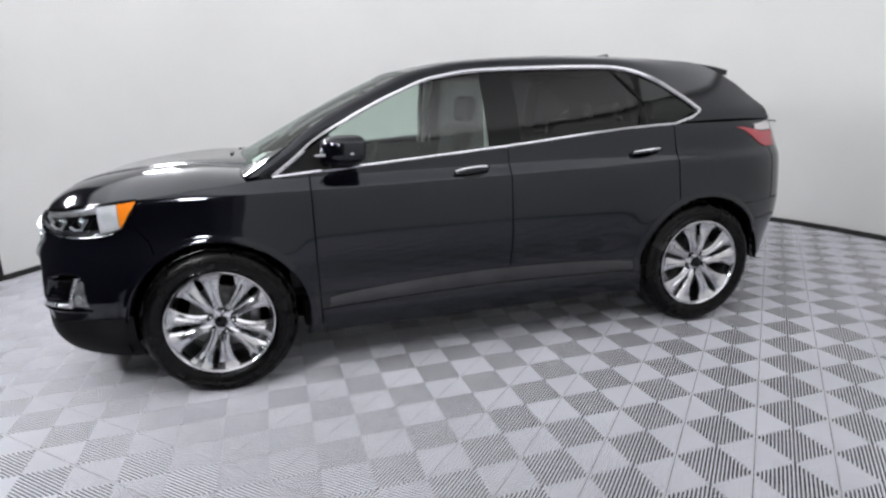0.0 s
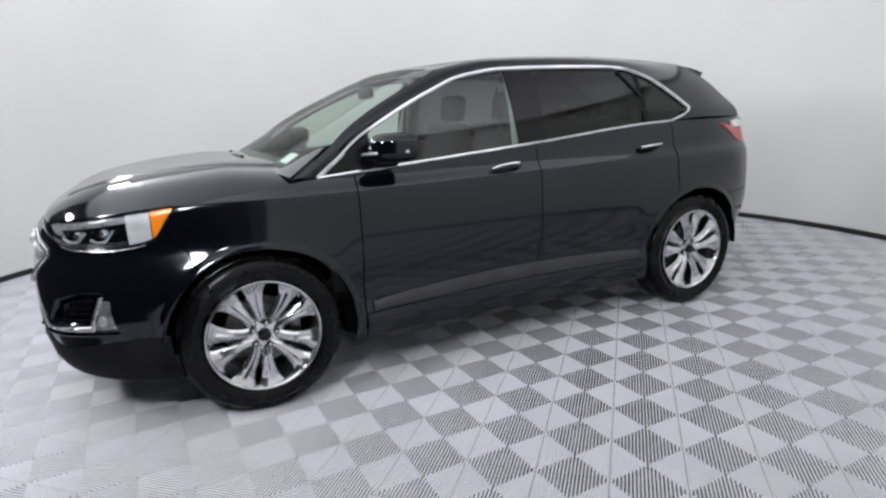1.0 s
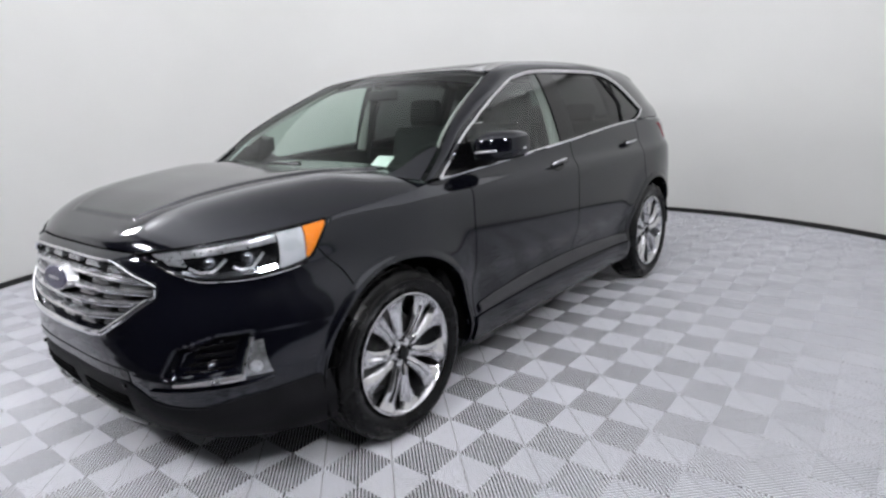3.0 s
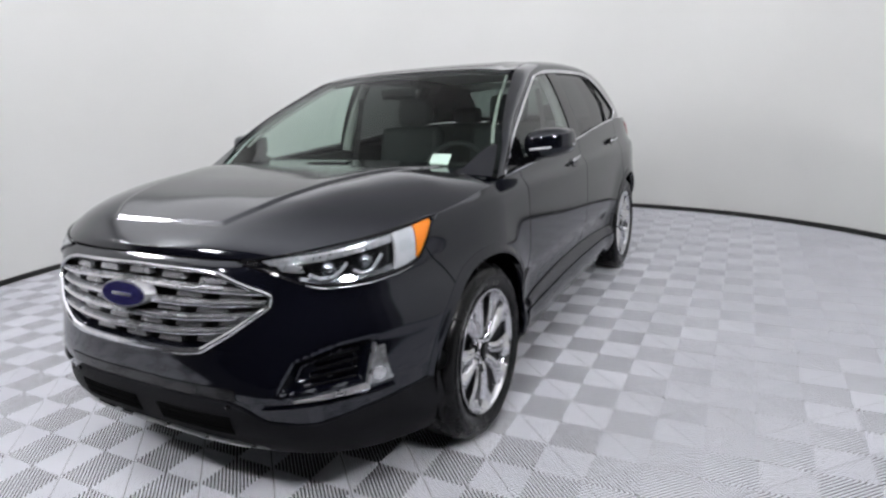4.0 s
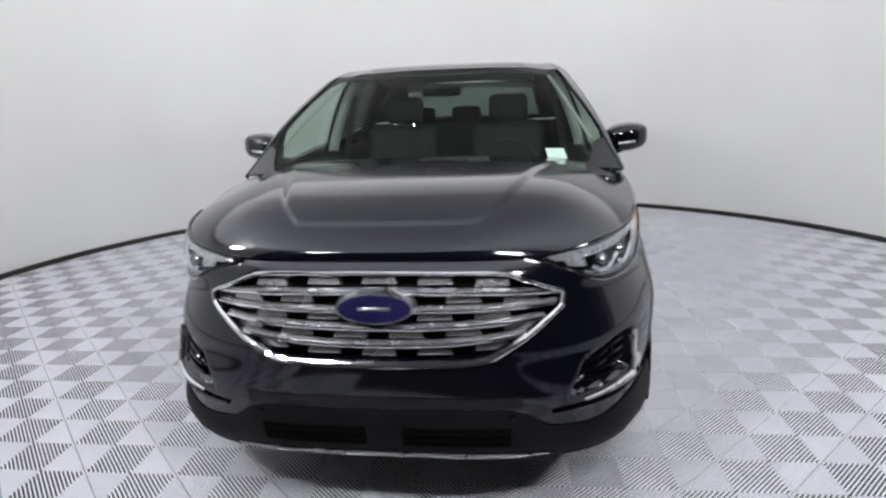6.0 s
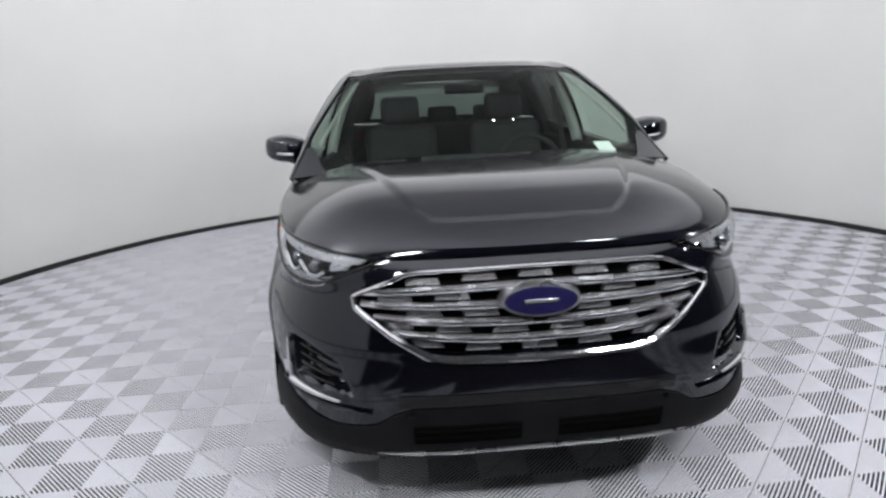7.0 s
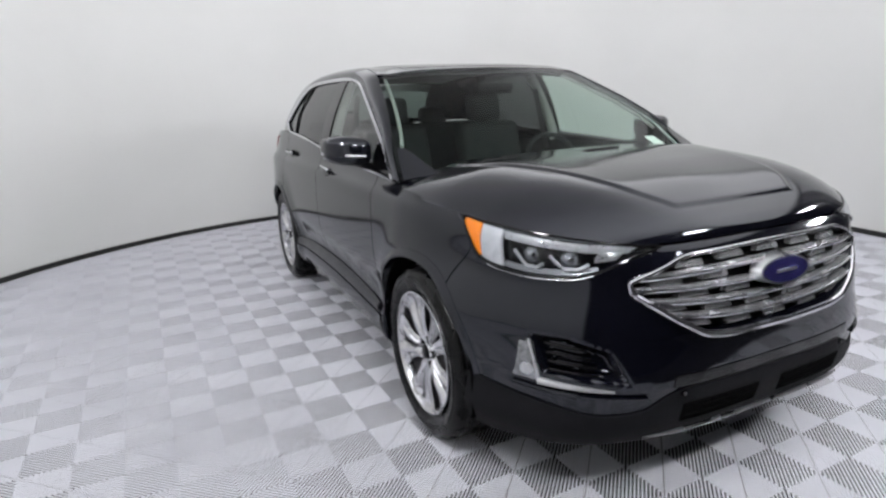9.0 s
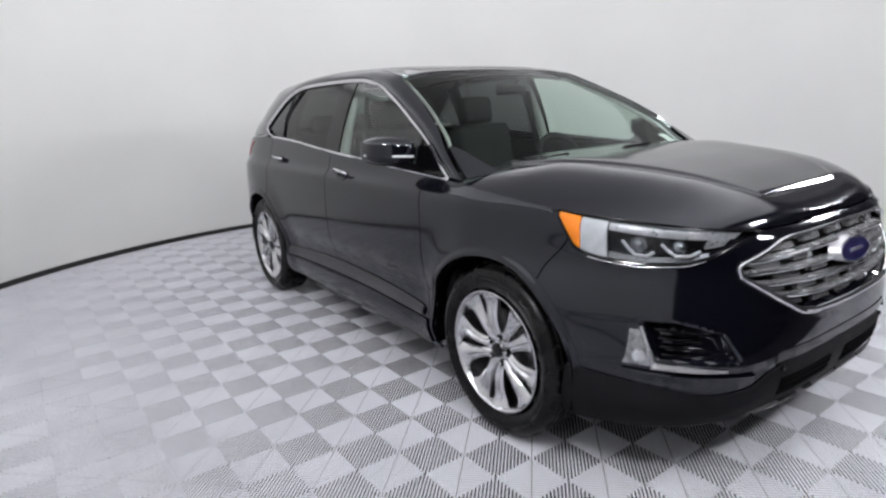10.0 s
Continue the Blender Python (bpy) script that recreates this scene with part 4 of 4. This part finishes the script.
# headlamps
for side in (1, -1):
    lamp = new("headlamp")
    lamp.parent = car
    def lp(x, v, off):
        z = lerp(LAMP_LOW(x), LAMP_TOP(x), v)
        return flank(x, z, off, side)
    xs = steps(1.717, 2.19, 36) + steps(2.196, 2.241, 10)
    part("lamp_housing", sheet(lambda x, v: lp(x, v, -0.030), xs, steps(0, 1, 6), outward=lambda c: (1, c.y, 0)), GLOSS_BLACK, lamp, "gloss black lamp housing")
    part("turn_reflector", sheet(lambda x, v: lp(x, lerp(0.04, 0.96, v), -0.004), steps(1.722, 1.808, 12), steps(0, 1, 6), thick=0.01, outward=lambda c: (1, c.y, 0)), AMBER, lamp, "orange side reflector")
    part("light_guide", sheet(lambda x, v: lp(x, lerp(0.03, 0.97, v), -0.005), steps(1.813, 1.905, 7), steps(0, 1, 6), thick=0.012, outward=lambda c: (1, c.y, 0)), LIGHT_GUIDE, lamp, "pale grey lamp light guide")
    part("upper_reflector", sheet(lambda x, v: lp(x, lerp(0.74, 0.97, v), -0.008 - 0.012 * (1 - v)), steps(1.910, 2.215, 20), steps(0, 1, 4), thick=0.008, outward=lambda c: (1, c.y, 0)), LAMP_GREY, lamp, "pale silver upper lamp reflector")
    part("lower_reflector", sheet(lambda x, v: lp(x, lerp(0.03, 0.15, v), -0.010 - 0.010 * v), steps(1.910, 2.180, 20), steps(0, 1, 3), thick=0.006, outward=lambda c: (1, c.y, 0)), LAMP_DARK, lamp, "grey lower lamp reflector")
    part("inner_reflector", sheet(lambda x, v: lp(x, lerp(0.34, 0.72, v), -0.010 - 0.012 * (1 - v)), steps(2.172, 2.208, 5), steps(0, 1, 4), thick=0.006, outward=lambda c: (1, c.y, 0)), LAMP_GREY, lamp, "pale silver inner lamp reflector")
    for xc, v in ((2.005, 0.45), (2.115, 0.44)):
        c = lp(xc, v, -0.024)
        n = (lp(xc, v, 0.0) - c).normalized()
        rz = math.degrees(math.atan2(n.y, n.x))
        part("projector", lathe([(0.0, 0.013), (0.010, 0.011), (0.018, 0.004), (0.021, -0.005), (0.026, -0.005), (0.029, -0.014)], 28), LAMP_DARK, lamp, "round projector lens").matrix_local = Matrix.Translation(c) @ pose(0, 0, 0, 0, 0, rz - 90)
        part("projector_trim", tube([lp(xc - 0.046, 0.55, -0.006), lp(xc - 0.028, 0.38, -0.006), lp(xc - 0.010, 0.22, -0.006), lp(xc + 0.024, 0.20, -0.006), lp(xc + 0.046, 0.32, -0.006)], 0.0056, 8), LAMP_GREY, lamp, "bright angled lamp trim")
    part("lamp_cover", sheet(lambda x, v: lp(x, v, 0.002), xs, steps(0, 1, 6), outward=lambda c: (1, c.y, 0)), GLASS_LAMP, lamp, "clear lamp cover")
    rim = [lp(x, 1.0, 0.002) for x in xs] + [lp(x, 0.0, 0.002) for x in xs[::-1]]
    part("lamp_rim", tube(rim, 0.0045, 6, closed=True), GLOSS_BLACK, lamp)
    chrome_line = [lp(x, -0.07, 0.003) for x in steps(1.84, 2.17, 24)]
    part("lamp_underline", tube(chrome_line, 0.0013, 6), SATIN, lamp, "thin chrome line under the lamp")

# tail lamps
for side in (1, -1):
    tail = new("tail_lamp")
    tail.parent = car
    def tp(u, v, off):
        x = lerp(-1.66, -2.0, u)
        top = lerp(1.19, 1.215, u)
        low_z = lerp(1.185, 1.06, smoothstep(0, 0.75, u))
        return flank(x, lerp(low_z, top, v), off, side)
    part("tail_lens", sheet(lambda u, v: tp(u, v * 0.62, 0.006), steps(0, 1, 14), steps(0, 1, 6), thick=0.01, outward=lambda c: (-1, c.y, 0)), RED, tail, "red tail lamp lens")
    part("reverse_lens", sheet(lambda u, v: tp(lerp(0.45, 0.93, u), lerp(0.66, 0.98, v), 0.007), steps(0, 1, 12), steps(0, 1, 4), thick=0.01, outward=lambda c: (-1, c.y, 0)), CLEAR, tail, "clear reversing lamp lens")

# ---- outside fittings ----
for side in (1, -1):
    flip = (lambda b: b) if side > 0 else mirrored
    mirror = new("door_mirror")
    mirror.parent = car
    def shell_m(t, a):
        """Rounded mirror head, fuller to the front."""
        f = t * math.pi
        y = lerp(0.885, 1.105, t)
        size = math.sin(f) ** 0.24 if 0 < t < 1 else 0.0
        c, d = math.cos(a), math.sin(a)
        px = math.copysign(abs(c) ** 0.55, c) * (0.125 if c > 0 else 0.072) * size
        pz = math.copysign(abs(d) ** 0.6, d) * 0.072 * size
        return Vector((0.745 + px - 0.06 * t, y, 1.195 + pz + 0.014 * t))
    head = sheet(shell_m, [0.5 - 0.5 * math.cos(math.pi * q) for q in steps(0, 1, 22)], steps(0, 2 * math.pi, 32), outward=lambda c: c - Vector((0.70, 0.99, 1.215)))
    part("mirror_head", flip(head), PAINT, mirror)
    part("mirror_foot", flip(rbox((0.13, 0.16, 0.04), (0.745, 0.915, 1.128), 0.016, turn=(22, 0, 0))), GLOSS_BLACK, mirror, "gloss black mirror foot")
    part("mirror_repeater", flip(tube([(0.868 - 0.17 * t * t, lerp(0.94, 1.107, t), 1.178 + 0.012 * t) for t in steps(0, 1, 10)], 0.0058, 6)), LAMP_GREY, mirror, "clear indicator strip on the mirror")
    part("mirror_glass", flip(rbox((0.006, 0.135, 0.095), (0.655, 0.992, 1.205), 0.003)), CHROME, mirror, "mirror glass")
    for x0, x1, z in ((-0.035, 0.155, 1.035), (-1.10, -0.915, 1.078)):
        handle = new("door_handle")
        handle.parent = car
        cup = sheet(lambda u, v: flank(lerp(x0 + 0.03, x1 - 0.02, u), z - 0.002 + lerp(-0.026, 0.026, v) * math.sin(math.pi * (0.1 + 0.8 * u)), 0.0035), steps(0, 1, 12), steps(0, 1, 4), outward=lambda c: (0, 1, 0))
        part("handle_cup", flip(cup), GLOSS_BLACK, handle, "black recess behind the handle")
        mid = (x0 + x1) / 2
        bar = tube([flank(lerp(x0, x1, t), z + 0.008 - 0.012 * t, 0.012 + 0.022 * math.sin(math.pi * t) ** 0.5) for t in steps(0, 1, 14)], 0.0105, 8, flat=0.7)
        part("handle_bar", flip(bar), PAINT, handle)
        strip = tube([flank(lerp(x0 + 0.004, x1 - 0.004, t), z + 0.0135 - 0.012 * t, 0.0235 + 0.022 * math.sin(math.pi * t) ** 0.5) for t in steps(0, 1, 14)], 0.0068, 6)
        part("handle_chrome", flip(strip), CHROME, handle, "chrome strip on the door handle")
    # chrome strip on the sill cladding is painted plastic
    clad = sheet(lambda u, v: flank(lerp(-0.93, 0.86, u), lerp(ROCKER(lerp(-0.93, 0.86, u)) + 0.004, ROCKER(lerp(-0.93, 0.86, u)) + 0.082 * math.sin(math.pi * min(1, max(0, 0.04 + 0.93 * u))) ** 0.2, v), 0.008 + 0.008 * math.sin(math.pi * v)), steps(0, 1, 40), steps(0, 1, 6), thick=0.008, outward=lambda c: (0, 1, 0))
    part("door_moulding", flip(clad), MOULDING, car, "dark grey lower door moulding")

# wipers
for y0, y1, x0 in ((0.50, -0.10, 1.22), (-0.10, -0.62, 1.27)):
    wiper = new("wiper")
    wiper.parent = car
    a, b = windscreen_at(0.06, y0 / 0.88), windscreen_at(0.075, y1 / 0.88)
    pts = [windscreen_at(lerp(0.025, 0.045, t), lerp(y0, y1, t) / 0.88) + Vector((0.006, 0, 0.008)) for t in steps(0, 1, 10)]
    part("wiper_blade", tube(pts, 0.0045, 6), GLOSS_BLACK, wiper, "black wiper blade")
    part("wiper_arm", tube([pts[5] + Vector((0.006, 0, 0.008)), pts[8] + Vector((0.012, 0, 0.004)), windscreen_at(0.0, y1 / 0.9) + Vector((0.02, 0, 0.01))], 0.013, 6), GLOSS_BLACK, wiper, "black wiper arm")
part("cowl", sheet(lambda u, w: Vector((lerp(1.36, 1.12, abs(w) ** 2.4) - 0.12 * u + 0.015, w * 0.86, lerp(1.118, 1.085, abs(w) ** 2.4) - 0.006 + 0.004 * u)), (0, 0.5, 1), steps(-1, 1, 30), outward=lambda c: (0, 0, 1)), CABIN, car, "black cowl panel under the wipers")
ant = bmesh.new()
rbox((0.12, 0.035, 0.035), (-1.22, 0, 1.668), 0.014, 3, (0, 8, 0), bm=ant)
part("roof_antenna", ant, PAINT, car, "small black fin antenna")

# ---- cabin ----
def seat(at):
    st = new("front_seat")
    st.parent = car
    st.location = at
    part("seat_cushion", rbox((0.52, 0.52, 0.16), (0.0, 0, 0.0), 0.06, 4, (0, -6, 0)), LEATHER, st, "black leather seat cushion")
    part("backrest", rbox((0.15, 0.50, 0.62), (-0.30, 0, 0.33), 0.06, 4, (0, -14, 0)), LEATHER, st, "black leather backrest")
    part("headrest", rbox((0.10, 0.27, 0.19), (-0.41, 0, 0.735), 0.045, 4, (0, -8, 0)), LEATHER, st, "black leather headrest")
    for y in (-0.07, 0.07):
        part("headrest_post", cyl(0.006, 0.006, 0.12, (-0.395, y, 0.625), (0, -8, 0), 10), CHROME, st, "chrome headrest post")
    return st


driver = seat((0.10, 0.37, 0.62))
copy_thing(driver, pose(0.10, -0.37, 0.62))
bench = new("rear_bench")
bench.parent = car
part("seat_cushion", rbox((0.5, 1.28, 0.16), (-0.85, 0, 0.66), 0.06, 3), LEATHER, bench)
part("backrest", rbox((0.16, 1.28, 0.58), (-1.16, 0, 0.95), 0.06, 3, (0, -16, 0)), LEATHER, bench)
for y in (-0.40, 0.0, 0.40):
    part("headrest", rbox((0.09, 0.25, 0.15), (-1.27, y, 1.29), 0.04, 3, (0, -8, 0)), LEATHER, bench)
part("dashboard", rbox((0.46, 1.50, 0.34), (0.95, 0, 0.885), 0.09, 4, (0, 5, 0)), CABIN, car, "black dashboard")
part("dash_top", rbox((0.34, 1.46, 0.05), (1.08, 0, 1.045), 0.02, 3, (0, 4, 0)), CABIN, car, "black dash top pad")
part("instrument_hood", rbox((0.22, 0.40, 0.07), (0.82, 0.37, 1.07), 0.03, 3), CABIN, car, "black instrument hood")
part("centre_console", rbox((0.9, 0.24, 0.32), (0.30, 0, 0.66), 0.05, 3), CABIN, car, "black centre console")
part("centre_screen", rbox((0.03, 0.26, 0.15), (0.735, 0, 1.02), 0.01, 2, (0, -12, 0)), GLOSS_BLACK, car, "dark centre screen")
wheel_in = new("steering_wheel")
wheel_in.parent = car
wheel_in.matrix_local = pose(0.56, 0.37, 1.02, 0, 64, 0)
ring = [(0.185 * math.cos(2 * math.pi * k / 40), 0.185 * math.sin(2 * math.pi * k / 40), 0) for k in range(40)]
part("rim", tube(ring, 0.016, 10, closed=True), LEATHER, wheel_in, "black leather steering wheel rim")
part("hub", cyl(0.075, 0.065, 0.05, (0, 0, -0.02), n=24, bevel=0.012), CABIN, wheel_in)
for a in (0, 180, 270):
    part("spoke", rbox((0.13, 0.03, 0.014), (0.115 * math.cos(radians(a + 90)), 0.115 * math.sin(radians(a + 90)), -0.008), 0.006, 2, (0, 0, a + 90)), SATIN, wheel_in, "silver steering wheel spoke")
part("cabin_floor", rbox((3.2, 1.62, 0.05), (-0.35, 0, 0.46), 0.01), CABIN, car, "black cabin carpet")
for side in (1, -1):
    part("door_card", rbox((2.4, 0.05, 0.62), (-0.15, side * 0.835, 0.80), 0.02), CABIN, car, "black inner door card")
    part("pillar_trim", tube([Vector((-0.075 - 0.10 * (z - 1.1), side * side_glass(-0.1, z, -0.050).y, z)) for z in steps(1.06, 1.56, 8)], 0.034, 8), HEADLINER, car, "pale grey inner pillar trim")
    part("seat_belt", tube([Vector((-0.04 - 0.02 * t, side * lerp(0.745, 0.66, t), lerp(1.05, 1.47, t))) for t in steps(0, 1, 6)], 0.022, 6, flat=0.12), CABIN, car, "dark grey seat belt")
    part("pillar_trim", tube([Vector((p.x - 0.015, side * (p.y - 0.05), p.z - 0.03)) for p in WS_LEFT[6:]], 0.009, 8), HEADLINER, car, "pale grey inner pillar trim")
    part("pillar_trim", tube([Vector((-1.02, side * side_glass(-1.0, z, -0.05).y, z)) for z in steps(1.1, 1.56, 6)], 0.05, 8), CABIN, car, "black inner pillar trim")
part("headliner", sheet(lambda t, w: roof_at(t, w) - Vector((0, 0, 0.035)), steps(0.02, 0.97, 12), steps(-0.93, 0.93, 12), outward=lambda c: (0, 0, -1)), HEADLINER, car, "pale grey headliner")
part("rear_view_mirror", rbox((0.03, 0.23, 0.065), (0.50, 0.0, 1.475), 0.014, 3, (0, 10, 0)), GLOSS_BLACK, car, "black inside mirror")
part("luggage_cover", rbox((0.8, 1.3, 0.04), (-1.62, 0, 1.02), 0.015), CABIN, car, "black luggage cover")
part("windscreen_paper", sheet(lambda u, v: windscreen_at(lerp(0.085, 0.145, v), lerp(0.645, 0.745, u)) - Vector((0.012, 0, 0.012)), steps(0, 1, 4), steps(0, 1, 2), thick=0.001, outward=lambda c: (1, 0, 1)), PAPER, car, "white paper slip behind the windscreen")

# ---- floor tiles: one kind of ribbed tile, laid in turn along either diagonal ----
def clip_half(poly, nx, ny, d):
    """The part of a convex outline where nx*x + ny*y <= d."""
    out = []
    for k in range(len(poly)):
        a, b = poly[k], poly[(k + 1) % len(poly)]
        da, db = nx * a[0] + ny * a[1] - d, nx * b[0] + ny * b[1] - d
        if da <= 0:
            out.append(a)
        if (da < 0 < db) or (db < 0 < da):
            t = da / (da - db)
            out.append((a[0] + (b[0] - a[0]) * t, a[1] + (b[1] - a[1]) * t))
    return out


RIBS, RIB_HALF, TILE_T = 20, 0.00255, 0.0050


def ribbed_tile():
    verts, faces = [], []
    h = P / 2 - 0.0003
    square = [(-h, -h), (h, -h), (h, h), (-h, h)]
    q = math.sqrt(0.5)

    def prism(poly, top):
        if len(poly) < 3:
            return
        n, base = len(poly), len(verts)
        verts.extend((x, y, top) for x, y in poly)
        verts.extend((x, y, -TILE_T) for x, y in poly)
        faces.append(tuple(range(base, base + n)))
        for k in range(n):
            j = (k + 1) % n
            faces.append((base + k, base + n + k, base + n + j, base + j))

    pitch = 2 * h * math.sqrt(2) / RIBS
    for k in range(RIBS):
        d = (k + 0.5) * pitch - h * math.sqrt(2)
        poly = clip_half(clip_half(square, q, -q, d + RIB_HALF), -q, q, -(d - RIB_HALF))
        # a slim channel crosses the ribs in the middle of the tile
        prism(clip_half(poly, q, q, -0.0016), 0.0)
        prism(clip_half(poly, -q, -q, -0.0016), 0.0)
    me = bpy.data.meshes.new("tile")
    me.from_pydata(verts, [], faces)
    me.materials.append(TILE)
    me.update()
    return me


floor_ob = bpy.data.objects["floor"]
tile = ribbed_tile()
turn_m = pose(OX, OY, 0, 0, 0, TURN)
cells = []
reach = int(ROOM_R / P) + 2
for i in range(-reach, reach):
    for j in range(-reach, reach):
        c = turn_m @ Vector(((i + 0.5) * P, (j + 0.5) * P, 0))
        # tiles are left out at an unseen spot so the nose mirrors dark floor
        if math.hypot(c.x - ROOM_C[0], c.y - ROOM_C[1]) < ROOM_R + 0.11 and not (c.x > 2.98 + 0.36 * max(0, -c.y) and -1.35 < c.y < 1.20):
            cells.append((i, j, c))


def near(c):
    """Tiles beside and ahead of the car, where one passes closest."""
    return min(math.hypot(c.x - 2.7 * math.cos(a), c.y - 2.7 * math.sin(a)) for a in (1.2, 0.75, 0.3, -0.1, -0.5))


cells.sort(key=lambda k: near(k[2]))
verts, faces = [], []
src = [v.co.copy() for v in tile.vertices]
polys = [tuple(p.vertices) for p in tile.polygons]
for n, (i, j, c) in enumerate(cells):
    turned = (i + j) % 2
    if n < 300:
        ob = new("tile", tile)
        ob.parent = floor_ob
        ob.matrix_local = Matrix.Translation(c) @ pose(0, 0, 0, 0, 0, TURN + 90 * turned)
    else:
        base = len(verts)
        x0, y0 = (i + 0.5) * P, (j + 0.5) * P
        verts += [(x0 - v.y, y0 + v.x, v.z) if turned else (x0 + v.x, y0 + v.y, v.z) for v in src]
        faces += [tuple(base + q for q in p) for p in polys]
me = bpy.data.meshes.new("outer_tiling")
me.from_pydata(verts, [], faces)
me.materials.append(TILE)
outer = new("outer_tiling", me)
outer.parent = floor_ob
outer.matrix_local = turn_m
tagged(outer, kind="stuff")
